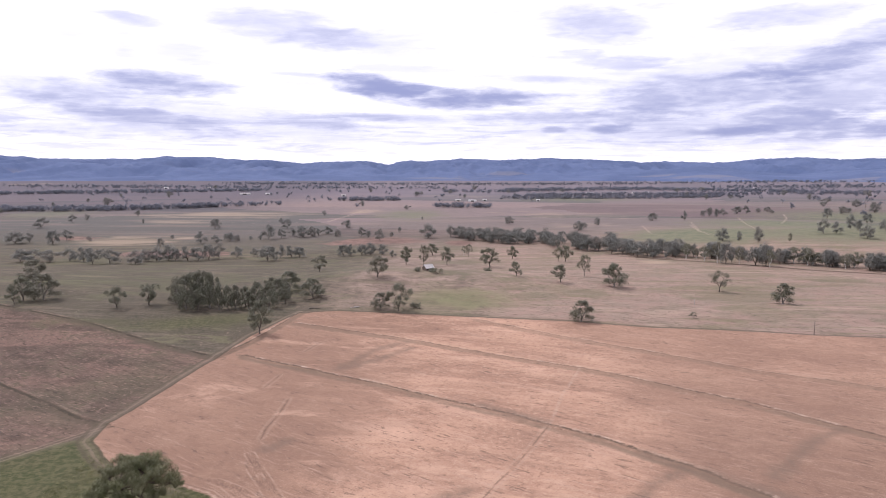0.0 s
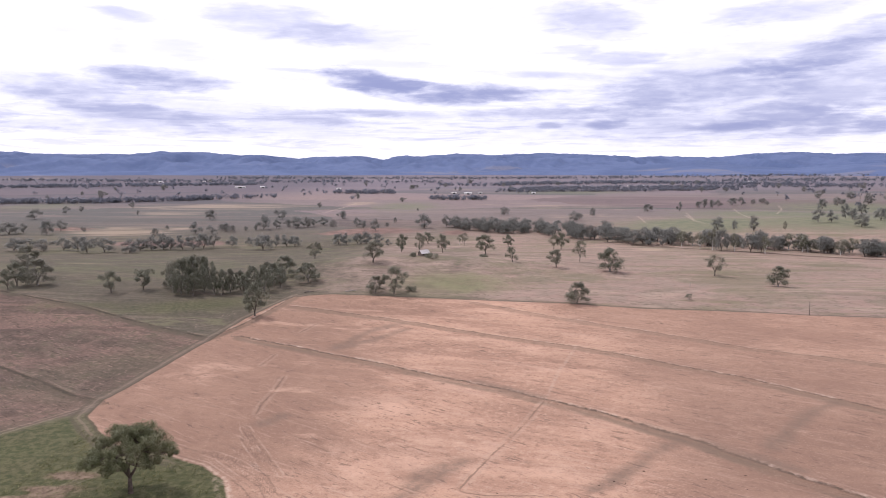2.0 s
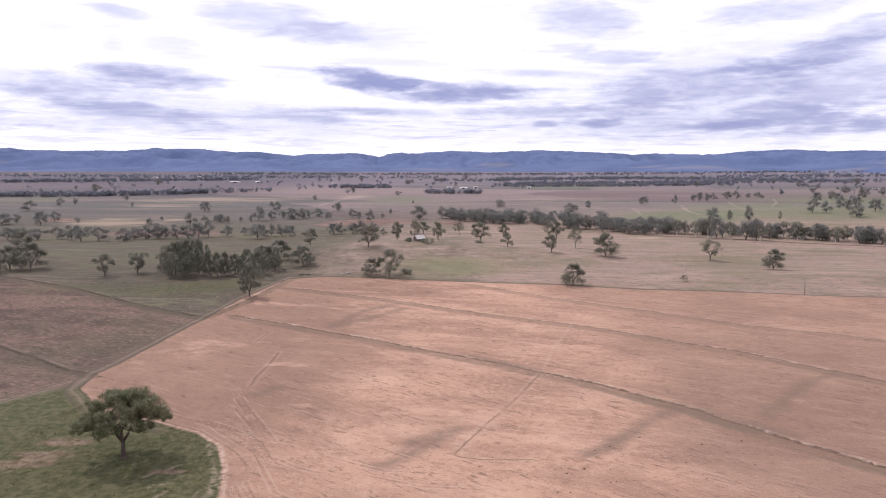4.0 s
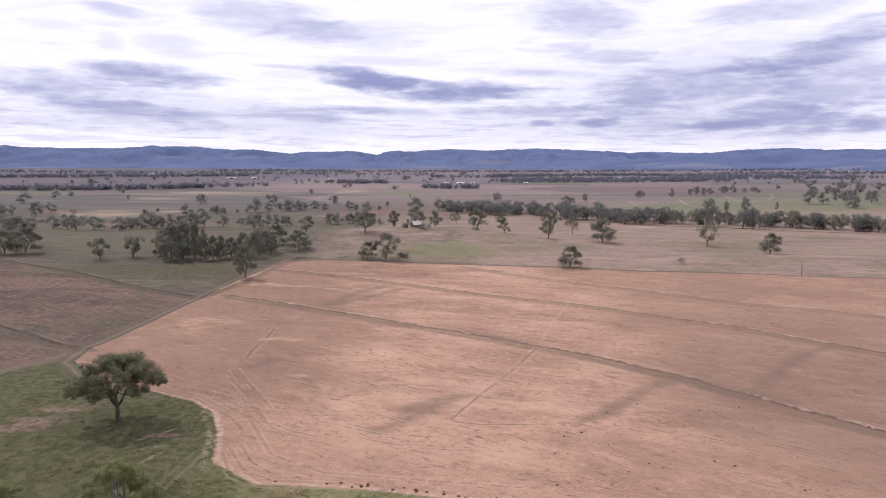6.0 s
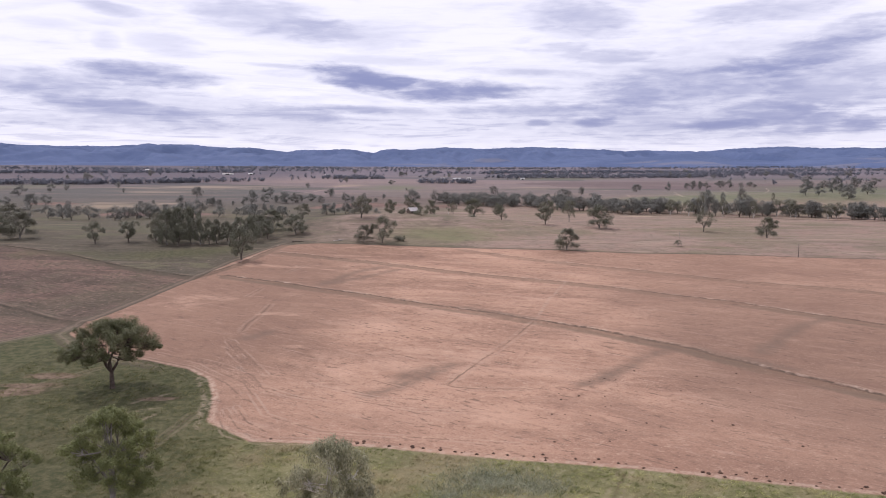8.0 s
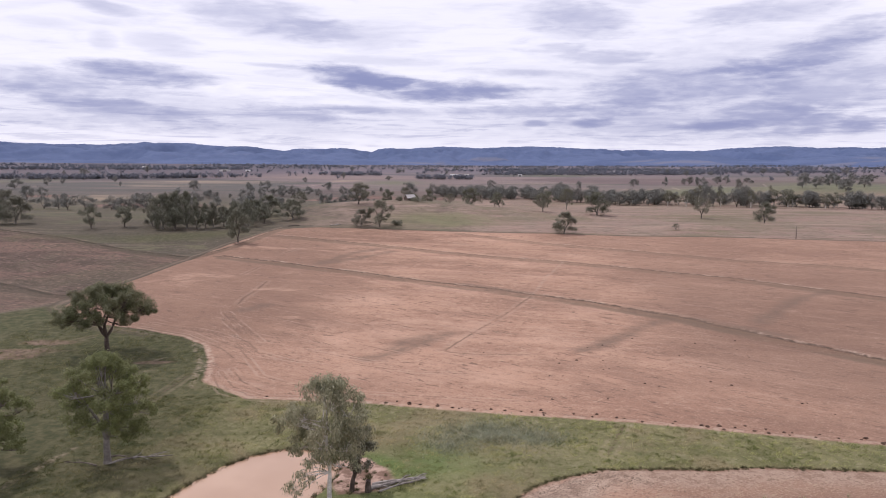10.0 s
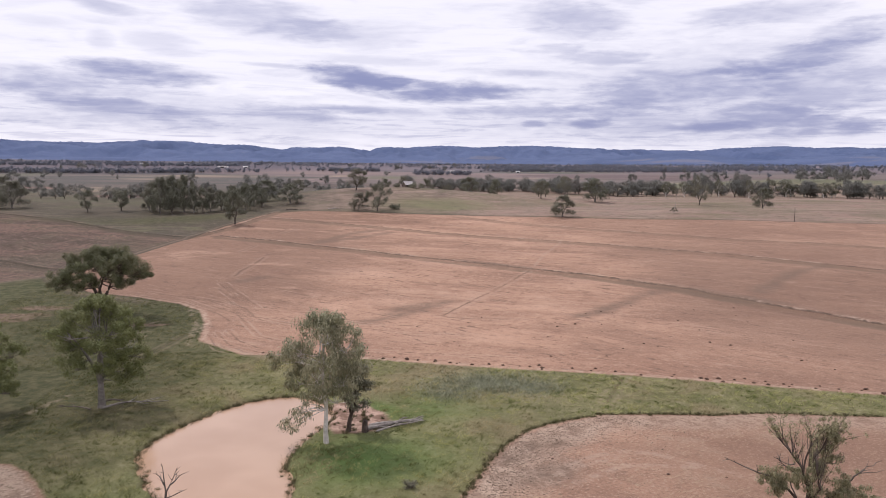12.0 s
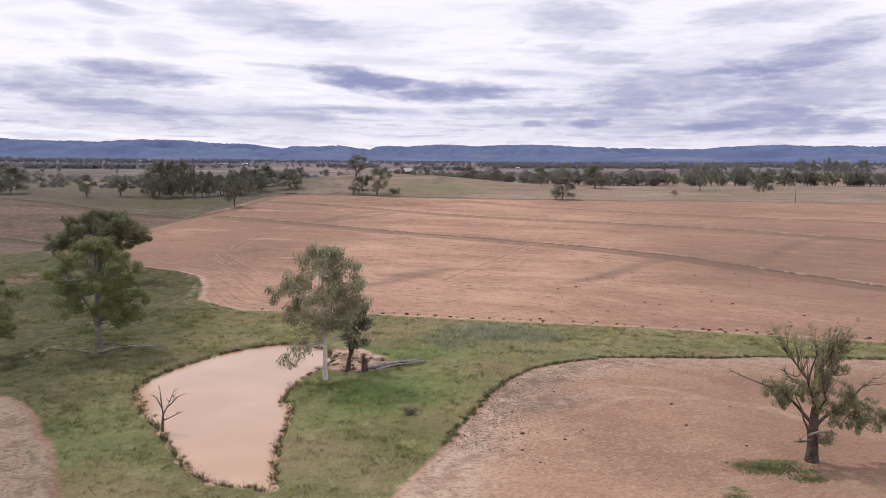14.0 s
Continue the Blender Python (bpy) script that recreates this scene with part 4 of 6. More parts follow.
def leaf_cards(rng, centres, radius, count, long, wide, droop, flat=0.95):
    """Many small pointed leaves round the middles of clumps, turned outwards and up so that clumps shade as rounded
    masses.
    """
    centres = np.asarray(centres)
    n = len(centres) * count
    middle = np.repeat(centres, count, 0)
    rad = np.repeat(np.asarray(radius), count)
    ball = rng.normal(size=(n, 3))
    ball /= np.linalg.norm(ball, axis=1)[:, None]
    p = middle + ball * ((rng.random(n) ** 0.45) * rad)[:, None] * np.array([1, 1, flat])
    out = ball * 0.9 + rng.normal(size=(n, 3)) * 0.42 + np.array([0, 0, 0.35])
    out /= np.linalg.norm(out, axis=1)[:, None]
    down = rng.normal(size=(n, 3)) * (1 - droop) + np.array([0, 0, -droop]) + ball * 0.35
    down -= out * (down * out).sum(1)[:, None]
    down /= np.linalg.norm(down, axis=1)[:, None] + 1e-6
    side = np.cross(out, down)
    size = rng.uniform(0.6, 1.3, n)[:, None]
    a, c = p - down * long * size * 0.5, p + down * long * size * 0.5
    b, d = p + side * wide * size * 0.5, p - side * wide * size * 0.5
    return np.stack([a, b, c, d], 1).reshape(-1, 3), np.arange(4 * n).reshape(-1, 4)


def crown_lobes(rng, n, height, spread, low, shape, pad=1.0):
    """Middles and half widths of the rounded pads of foliage that make up a crown."""
    deep, out = height - low, []
    for k in range(n):
        t = (k + rng.uniform(0.15, 0.85)) / n
        girth = {"dome": math.sqrt(max(0.08, 1 - (1.6 * t - 0.62) ** 2)), "vase": 0.4 + 0.6 * math.sin(math.pi * min(1, t * 0.6 + 0.12)), "column": 0.55 + 0.45 * math.sin(math.pi * (0.1 + 0.85 * t))}[shape]
        around = k * 2.4 + rng.uniform(-0.6, 0.6)
        size = spread * rng.uniform(0.36, 0.52) * pad
        reach = max(0.0, (spread * girth - size * 0.8)) * rng.uniform(0.7, 1.08) * (1.0 if t < 0.8 else 0.55)
        out.append((np.array((reach * math.cos(around), reach * math.sin(around), min(low + deep * (0.14 + 0.8 * t), height - size * 0.7))), size))
    return out


def gum_tree(name, seed, height, spread, low, shape, clumps, leaves, leaf, bark, foliage, stem=0.028, size=1.0, lean=(0, 0), forks=2, limbs_apart=False, droop=0.55, spray=(), fork=0.0, lobes=0, slim=0.42, pad=1.0):
    """A eucalypt: a crooked tapering trunk, forking limbs, and pads of hanging leaves with gaps between them."""
    rng = np.random.default_rng(seed)
    base = new(name)
    r0 = height * stem
    pads = crown_lobes(rng, lobes or max(6, clumps // 6), height, spread, low, shape, pad)
    for middle, wide in pads:
        middle[0] += lean[0] * middle[2] / height
        middle[1] += lean[1] * middle[2] / height
    fork_at = fork or max(height * 0.1, low * 0.8 + height * 0.06)
    top = np.array([lean[0] * 0.35, lean[1] * 0.35, fork_at])
    trunk = bent(rng, (0, 0, -0.3), top, 0, 6, 0.04)
    pieces = [tube(trunk, np.linspace(r0 * 1.25, r0 * 0.85, 7) * np.array([1.3, 1.04, 1, 1, 1, 1, 1]), 9)]
    mains = []
    for k in range(forks):
        t = 2 * math.pi * (k + rng.random() * 0.5) / forks
        reach = (0.16 if shape == "column" else 0.36) * spread
        end = top + np.array([math.cos(t) * reach, math.sin(t) * reach, (height - fork_at) * (rng.uniform(0.7, 0.88) if shape == "column" else rng.uniform(0.36, 0.62))])
        way = bent(rng, top, end, 0.02, 12, 0.07)
        mains.append(way)
        pieces.append(tube(way, np.linspace(r0 * 0.72, r0 * 0.25, 13), 7))
    boughs = []
    for pad, wide in pads:
        spots = [(np.linalg.norm(p - pad) + 0.8 * max(0, p[2] - pad[2]), j, i) for j, w in enumerate(mains) for i, p in enumerate(w) if i > 0]
        d, j, i = min(spots)
        way = bent(rng, mains[j][i], pad - np.array([0, 0, wide * 0.25]), -0.05, 5, 0.08)
        limb, middles, radius = [tube(way, np.linspace(r0 * 0.3, r0 * 0.12, 6), 6)], [], []
        for k in range(max(2, clumps // len(pads))):
            v = rng.normal(size=3)
            v /= np.linalg.norm(v)
            v[2] = abs(v[2]) if v[2] < -0.4 else v[2]
            m = pad + v * np.array([wide, wide, wide * 0.74]) * rng.uniform(0.45, 0.95)
            middles.append(m), radius.append(wide * rng.uniform(0.42, 0.64) * size)
            limb.append(tube(bent(rng, way[4], m, -0.04, 3, 0.07), np.linspace(r0 * 0.12, r0 * 0.04, 4), 6))
        boughs.append((limb, middles, radius))
    for m in spray:
        d, j, i = min((np.linalg.norm(p - m) + 0.8 * max(0, p[2] - m[2]), j, i) for j, w in enumerate(mains) for i, p in enumerate(w))
        boughs.append(([tube(bent(rng, mains[j][i], m, 0.08, 5, 0.06), np.linspace(r0 * 0.2, r0 * 0.05, 6), 6)], [np.array(m, float)], [rng.uniform(0.45, 0.7)]))
    wood = joined(pieces if limbs_apart else pieces + [t for limb, m, r in boughs for t in limb])
    part("trunk", mesh_from("trunk", *wood, bark, True), base)
    if limbs_apart:
        for limb, middles, radius in boughs:
            bough = part("limb", mesh_from("limb", *joined(limb), bark, True), base)
            part("foliage", mesh_from("foliage", *leaf_cards(rng, middles, radius, leaves, leaf, leaf * slim, droop), foliage), bough)
    else:
        middles, radius = [m for bough in boughs for m in bough[1]], [r for bough in boughs for r in bough[2]]
        part("crown", mesh_from("crown", *leaf_cards(rng, middles, radius, leaves, leaf, leaf * slim, droop), foliage), base)
    return base


made = {}


def plant(kind, x, y, height, width, turn, label, group=""):
    """A tree of a kind, ten metres high and wide as built, fitted to its place."""
    size = Matrix.Diagonal((width / 10, width / 10, height / 10, 1))
    m = pose(x, y, at_ground(x, y, 0.1), 0, 0, turn) @ size
    if kind not in made:
        tree = KINDS[kind]()
        made[kind] = (tree, size)
        tree.matrix_basis = m
    else:
        tree, first = made[kind]
        tree = copy_thing(tree, m @ first.inverted())
    return tagged(tree, label, "tree", group)


def mid(seed, low, shape, clumps, bark, leafs, forks, count=105, leaf=0.42, lean=(0, 0), lobes=0, size=1.0, stem=0.028):
    return lambda: gum_tree("gum_tree", seed, 10, 5, low, shape, clumps, count, leaf, bark, leafs, size=size, forks=forks, lean=lean, lobes=lobes, stem=stem)


KINDS = {
    "round": mid(11, 1.0, "dome", 56, BARK, LEAF, 3, lobes=9),
    "wide": mid(101, 1.4, "dome", 50, BARK, LEAF, 4, lobes=8, lean=(0.9, 0)),
    "ragged": mid(102, 1.1, "dome", 44, BARK, LEAF, 3, lobes=6, lean=(-0.8, 0.5)),
    "vase": mid(12, 1.4, "vase", 50, BARK, LEAF, 3, lobes=8),
    "low": mid(13, -0.6, "dome", 60, BARK_PALE, LEAF, 4, lobes=10),
    "thicket": mid(103, -0.4, "dome", 54, BARK_PALE, LEAF, 5, lobes=8, lean=(0.6, 0.4)),
    "open": mid(14, 1.6, "dome", 42, BARK_PALE, LEAF_DULL, 3, 70, lobes=8, stem=0.022),
    "pale": mid(15, 1.4, "dome", 44, BARK, LEAF_DULL, 4, 74, lobes=7, stem=0.022),
    "sparse": mid(104, 1.8, "vase", 36, BARK_WHITE, LEAF_DULL, 3, 74, lobes=6, lean=(0.7, 0), stem=0.02),
    "column": mid(16, 0.6, "column", 44, BARK_DARK, LEAF, 2, lobes=9),
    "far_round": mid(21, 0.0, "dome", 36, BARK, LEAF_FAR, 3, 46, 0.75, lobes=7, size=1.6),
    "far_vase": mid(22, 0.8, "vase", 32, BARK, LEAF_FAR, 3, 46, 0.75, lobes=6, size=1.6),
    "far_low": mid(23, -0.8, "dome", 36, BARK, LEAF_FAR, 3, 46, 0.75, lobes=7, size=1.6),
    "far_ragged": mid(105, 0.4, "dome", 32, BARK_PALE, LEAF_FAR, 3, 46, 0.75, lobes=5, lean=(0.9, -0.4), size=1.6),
    "far_pale": mid(24, 1.2, "dome", 30, BARK_WHITE, LEAF_DULL, 3, 40, 0.7, lobes=6, size=1.1),
}

# ---- trees: x, y, height, width ----
GROVE = [(-106.7, 292, 12.7, 8.6), (-101.6, 286.8, 14.5, 10.3), (-98.6, 291.7, 14.7, 11), (-92.5, 287.4, 14.9, 9.3), (-87.4, 283.2, 11.1, 7.8), (-83.4, 281, 10.1, 7.2), (-81.4, 283.9, 9.8, 7.7), (-78.3, 287.6, 8, 6.8),
         (-73.3, 287.2, 9.6, 8.2), (-67.3, 281.2, 10.7, 8.4), (-67.1, 294.2, 8.8, 7.9), (-104.6, 304.9, 12, 10), (-100.5, 306.6, 11.9, 9), (-71, 300.9, 8.1, 7.1),
         (-95.5, 282.5, 9, 8.5), (-109.7, 298.2, 10, 9), (-75.4, 281.6, 7.4, 7.9), (-62.3, 286.6, 7.4, 7.9)]
PADDOCK = [(-62.7, 247, 11.6, 9.6), (48.8, 254.7, 8, 9.9), (-16.8, 271.9, 10.5, 10.5), (-23.7, 273.7, 6.7, 8.5), (-130.7, 290.4, 9.3, 8.6), (-119.8, 295.4, 9.1, 9.3), (-52.2, 291.5, 8.2, 11.4), (-64.9, 305.7, 9.1, 12.1), (-195.3, 346.8, 11.7, 15.3),
           (-167.9, 304.9, 11.5, 14.8), (-175.9, 303.9, 10.3, 10.8), (-174.8, 295.7, 8.5, 6.4), (-28.6, 317.7, 9.7, 10.9), (-63.3, 373.8, 9, 9), (-21.2, 419.4, 10.7, 8.4), (2.4, 413.5, 10.8, 8.9), (25.6, 395.8, 11.2, 12.1), (34, 334.4, 7.2, 6.5), (44.2, 463.8, 8.3, 7.9)]
PADDOCK_EAST = [(52.7, 326.1, 8.4, 8.6), (67.8, 349.1, 11, 8.3), (70.2, 443.9, 9.5, 7.7), (74, 439.9, 10.4, 9.7), (75.3, 319.1, 10.6, 13.6), (118, 310, 9.4, 9.7), (130.7, 278.7, 8.3, 10), (16.8, 476.4, 8.8, 5.8), (13.8, 479.9, 7.4, 4.4), (-10.9, 413.3, 12.3, 6.3), (-6.9, 486.5, 8.2, 9.8)]
CREEK_WEST = [(-271.6, 467.5, 8.4, 12.5), (-262.8, 467.5, 8.3, 12.4), (-252, 467.5, 8.2, 11.4), (-242.6, 474.3, 8.6, 9.9), (-230.3, 467.5, 10, 8.9), (-218.5, 454.6, 10.5, 10.1), (-210.1, 459.4, 9.3, 11.7), (-192, 454.6, 8.7, 9.9), (-193.3, 474.3, 7.9, 8.7),
              (-186.4, 474.3, 9, 9.4), (-179.7, 477.8, 10.6, 10.2), (-174.7, 476.6, 8.6, 7.8), (-166.8, 476.6, 9.8, 9.4), (-159.9, 476.6, 8.9, 8.5), (-155.2, 483.5, 10.6, 9.4), (-150.4, 489.9, 9.9, 7.9), (-139.6, 493.1, 7.5, 8.7), (-129.9, 500.6, 5.9, 6.3),
              (-114.5, 476.6, 10.2, 12.8), (-109.9, 493.1, 8.5, 7.8), (-103, 496.1, 8.2, 8.6), (-97, 493.9, 7.3, 7.7)]
CREEK_MIDDLE = [(-67.2, 491.5, 8, 8.4), (-61.3, 488.3, 7.6, 6.8), (-54.4, 489.5, 7.6, 7.6), (-48.5, 490.6, 8.3, 8.3), (-40.6, 489.6, 7.2, 7.5), (-32.5, 475.1, 4.4, 5.1), (-146.8, 613.2, 12.1, 12.6), (-137.5, 620.6, 7.9, 7.9), (-146.2, 689.6, 8.7, 9.8), (-163.8, 738.7, 5.3, 4.7),
                (-130.6, 635.4, 6.5, 7), (-121.2, 627.8, 9.8, 11.8), (-113, 631.6, 8.9, 8.9), (-108.7, 639.2, 6.5, 5), (-101.4, 645.9, 7.1, 9.1), (-91.1, 632.1, 5.9, 6.9), (-90.8, 691.8, 8, 9.7), (-69.7, 621.9, 8.2, 7.7), (-62.9, 614.7, 6.2, 5.7), (-50.2, 586, 9.5, 8.1),
                (-42.9, 614.7, 4.3, 3.8), (-38.3, 648, 5, 3), (-12, 605.4, 11.6, 13)]
RIVER_EAST = [(138.5, 450.9, 5.8, 4.3), (144.6, 453.4, 10.2, 5.9), (149.3, 447.8, 9.8, 6.6), (156.6, 455.9, 8.2, 5.9), (154.3, 429.8, 9.5, 7), (157.1, 417.5, 12.4, 7.5), (159, 409.7, 12.9, 8.1), (166, 419, 9.4, 6.3), (165.9, 408, 10.2, 4.8), (171.9, 400.5, 10.7, 10.1),
              (176, 396.9, 12.3, 7.3), (175.2, 390.5, 9.9, 5.3), (186.8, 404.8, 8.9, 6.2), (196.7, 409, 9.8, 9.8), (200.8, 395.7, 7.5, 8.9), (207.8, 392.1, 8.9, 8.9), (210.4, 380.5, 8.4, 7.4), (218, 385.9, 8.5, 8.8), (222.5, 377.1, 8.8, 9.5), (224.9, 371.9, 9.4, 8)]
FAR_WEST = [(-379.5, 691.2, 9.7, 15.8), (-374.8, 740.9, 8.3, 8.9), (-372.6, 768.1, 6.6, 6.6), (-343.9, 826.6, 6.9, 7.6), (-213.3, 685.6, 10, 11.1), (-341, 582.7, 9.9, 18.8), (-333.9, 590.6, 8.3, 7.3), (-308.9, 578.7, 12.1, 12.1), (-312.1, 606.2, 8.9, 10.5), (-289.6, 598.2, 4.6, 5.1),
            (-217.1, 561.3, 7.4, 6.5), (-228.4, 617.3, 3.6, 3.6), (-193.6, 585.7, 9.5, 12.3), (-182.5, 589.7, 6.6, 9.5), (-179.9, 609.7, 5.9, 6.9), (-175.2, 601.8, 7.7, 8.7), (-168.3, 597.2, 6.2, 6.7), (-160, 608.9, 3.9, 3.9), (-152, 608.9, 4.8, 3.9), (-134.6, 831.6, 6.4, 6.4),
            (-46.6, 950.7, 5.8, 10.3), (-21.9, 770.6, 3.5, 2.4), (-297.6, 727.6, 5.5, 3.1)]
FAR_EAST = [(199.1, 520.7, 9.1, 11.2), (209, 515.5, 6.9, 4.3), (217.8, 505.1, 10.6, 7.7), (236.5, 497.9, 6.8, 3.4), (288.1, 814.6, 7.9, 5.4), (299.3, 825, 10.2, 10.8), (304.5, 814.9, 9.4, 9.4), (320.2, 836.6, 8.3, 9.6), (348, 868.2, 9.4, 13), (359.8, 869.5, 9.4, 10.2),
            (382.1, 889.3, 5.9, 7.5), (397.1, 899, 6.8, 10.6), (393.2, 875.6, 4.5, 5.9), (247.5, 753, 9.7, 7.4), (215.8, 755.3, 8.4, 12.1), (146.9, 698.4, 7.7, 6.6), (127.8, 664.2, 6.3, 7.3), (120.2, 649.7, 8.6, 11.2), (64.9, 718.1, 7.7, 11.1)]
HILL_EAST = [(275, 529.1, 10.1, 9.2), (283.9, 526.9, 8.3, 9.3), (313.4, 562.8, 10.9, 7.9), (308.2, 543.6, 8.7, 7.7), (291.2, 502, 8.9, 11.6), (416, 718.8, 10.2, 11.5), (416.9, 795.5, 11.8, 11.1), (468.7, 859.9, 9.8, 12.1), (489.7, 886.1, 6.2, 9.3), (517.9, 881.4, 13.4, 15.7),
             (544.5, 1044.7, 9, 16.3), (324.8, 536, 9.7, 10.7)]
RIVER = [(-1, 604.5), (24.1, 586), (36.1, 570.2), (52, 553.7), (67.8, 542.7), (89.5, 517.9), (105.1, 496.6), (118.5, 474), (136.7, 455.3)]

pick = random.Random(7)
for spots, kinds, label, group in (
        (GROVE, ["low", "round", "thicket", "low"], "dark grey-green gum tree in a dense grove", "gum trees of the grove"),
        (PADDOCK, ["round", "vase", "wide", "ragged"], "spreading olive gum tree standing in dry paddock", "gum trees of the paddock"),
        (PADDOCK_EAST, ["open", "sparse", "pale", "wide"], "open-crowned pale gum tree standing in dry paddock", "gum trees of the paddock"),
        (CREEK_WEST, ["far_round", "far_low", "far_vase", "far_ragged"], "dark gum tree in a row along a creek", "gum trees along the creek"),
        (CREEK_MIDDLE, ["far_round", "far_ragged", "far_low"], "dark rounded gum tree near the creek", "gum trees along the creek"),
        (RIVER_EAST, ["far_pale", "far_vase", "far_round", "far_pale"], "pale-stemmed gum tree on the dark river bank", "gum trees along the river"),
        (FAR_WEST, ["far_round", "far_vase", "far_ragged"], "lone distant gum tree on dry plain", "gum trees of the plain"),
        (FAR_EAST, ["far_round", "far_ragged", "far_low"], "distant gum tree beside green paddock", "gum trees of the plain"),
        (HILL_EAST, ["far_round", "far_low", "far_ragged"], "dark gum tree on a grassy rise", "gum trees of the rise")):
    for k, (x, y, h, w) in enumerate(spots):
        kind = kinds[pick.randrange(len(kinds))]
        if w > 1.2 * h and kind in ("vase", "ragged", "wide"):
            kind = "low"
        if w < 0.56 * h:
            kind = "column" if spots is not RIVER_EAST else "far_pale"
        wide = 1.16 if spots in (CREEK_WEST, CREEK_MIDDLE, RIVER_EAST) else 1.0
        plant(kind, x, y, h * 0.97, w * wide, pick.uniform(0, 360), label, group)

for k in range(74):
    t = (k + pick.random()) / 74 * (len(RIVER) - 1)
    i = min(int(t), len(RIVER) - 2)
    f = t - i
    back = pick.choice((0, 6, 13, 22, 30)) + pick.uniform(-3, 3)
    x = RIVER[i][0] * (1 - f) + RIVER[i + 1][0] * f + back * 0.62
    y = RIVER[i][1] * (1 - f) + RIVER[i + 1][1] * f + back * 0.78
    h = pick.uniform(6.5, 10.0)
    plant(pick.choice(("far_round", "far_low", "far_vase", "far_ragged", "far_low")), x, y, h, h * pick.uniform(1.15, 1.6), pick.uniform(0, 360), "dark gum tree in dense riverside wood", "gum trees along the river")

for k in range(50):
    t = (k + pick.random()) / 50
    x, y = 138 + 112 * t + pick.uniform(-3, 9), 470 - 140 * t + pick.uniform(-2, 14)
    h = pick.uniform(5.5, 10.0)
    plant(pick.choice(("far_round", "far_pale", "far_vase", "far_low")), x, y, h, h * pick.uniform(1.1, 1.6), pick.uniform(0, 360), "gum tree crowding the dark river bank", "gum trees along the river")

# the wide plain behind: single trees, then woods in strips
for k in range(30):
    r = 1000 * (1.7 ** pick.random())
    a = radians(pick.uniform(-36, 36))
    x, y = r * math.sin(a), r * math.cos(a)
    h = pick.uniform(6, 12)
    plant(pick.choice(("far_round", "far_vase", "far_low")), x, y, h, h * pick.uniform(0.8, 1.5), pick.uniform(0, 360), "tiny distant gum tree on the plain", "gum trees of the plain")


def far_wood(name, seed, strips):
    """Strips of distant trees: start, end, depth, number."""
    rng = np.random.default_rng(seed)
    middles, radius, stems = [], [], []
    for (ax, ay), (bx, by), deep, count in strips:
        for _ in range(count):
            t = rng.random()
            x, y = ax + (bx - ax) * t + rng.normal(0, deep * 0.25), ay + (by - ay) * t + rng.normal(0, deep)
            h = rng.uniform(5, 9)
            z = float(land(x, y))
            for _ in range(3):
                middles.append((x + rng.normal(0, h * 0.22), y + rng.normal(0, h * 0.22), z + h * rng.uniform(0.25, 0.75)))
                radius.append(h * rng.uniform(0.30, 0.44))
            stems.append(tube([(x, y, z - 0.5), (x, y, z + h * 0.5)], [0.35, 0.2], 4))
    wood = new(name)
    part("trunks", mesh_from("trunks", *joined(stems), BARK), wood)
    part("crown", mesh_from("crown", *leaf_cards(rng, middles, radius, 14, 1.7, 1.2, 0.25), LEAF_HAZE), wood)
    wood["kind"] = "stuff"
    for ob in wood.children:
        ob["kind"] = "stuff"
    return tagged(wood, "dark strips of distant woodland across the plain", "woodland", kind="stuff")


far_wood("woodland", 3, [((-620, 895), (-457, 908), 9, 190), ((-457, 908), (-397, 927), 9, 80), ((-397, 927), (-310, 990), 8, 110), ((-310, 990), (-230, 1060), 12, 40), ((-165, 1175), (-70, 1185), 9, 90), ((-10, 1005), (66, 992), 6, 60), ((100, 1242), (330, 1238), 12, 150), ((330, 1238), (520, 1290), 16, 110), ((155, 1335), (536, 1362), 16, 300), ((536, 1362), (860, 1376), 30, 130)])
far_wood("woodland", 4, [((0, 1524), (150, 1519), 14, 60), ((-800, 1310), (-640, 1410), 18, 160), ((-640, 1410), (-380, 1580), 22, 260), ((140, 1566), (430, 1652), 30, 300), ((430, 1652), (780, 1400), 30, 300), ((-1017, 1710), (0, 1731), 40, 300), ((-600, 2014), (400, 2040), 50, 400), ((650, 1700), (1200, 1800), 60, 250), ((400, 2040), (1400, 2250), 60, 350)])
far_wood("woodland", 5, [((-700, 1250), (700, 1350), 130, 60), ((-900, 1600), (900, 1650), 160, 70), ((450, 1000), (900, 1250), 100, 40)])


# ---- the great trees ----
def hero(name, x, y, label, *args, **more):
    tree = gum_tree(name, *args, **more)
    tree.matrix_basis = pose(x, y, at_ground(x, y, 0.05))
    return tagged(tree, label, "tree")


hero("gum_tree", -8.7, 65.3, "slender white-trunked gum tree with hanging grey-green leaves", 31, 12.4, 4.3, 2.8, "column", 200, 112, 0.30, BARK_WHITE, LEAF_GREY, stem=0.0165, size=0.66, forks=3, limbs_apart=True, droop=0.85, lobes=20, slim=0.3, fork=3.2,
     spray=((-5.0, 0.2, 8.2), (-4.6, 0.1, 7.6), (-4.1, 0, 8.0), (-4.7, 0.3, 7.1), (-3.5, -0.5, 2.2), (-2.9, -0.8, 1.7), (-3.9, 0, 1.6), (-2.3, -0.6, 2.4), (-2.5, 0.2, 3.0), (-1.6, -0.4, 2.8), (-3.0, 0.3, 2.7), (-1.9, 0.5, 3.6)))
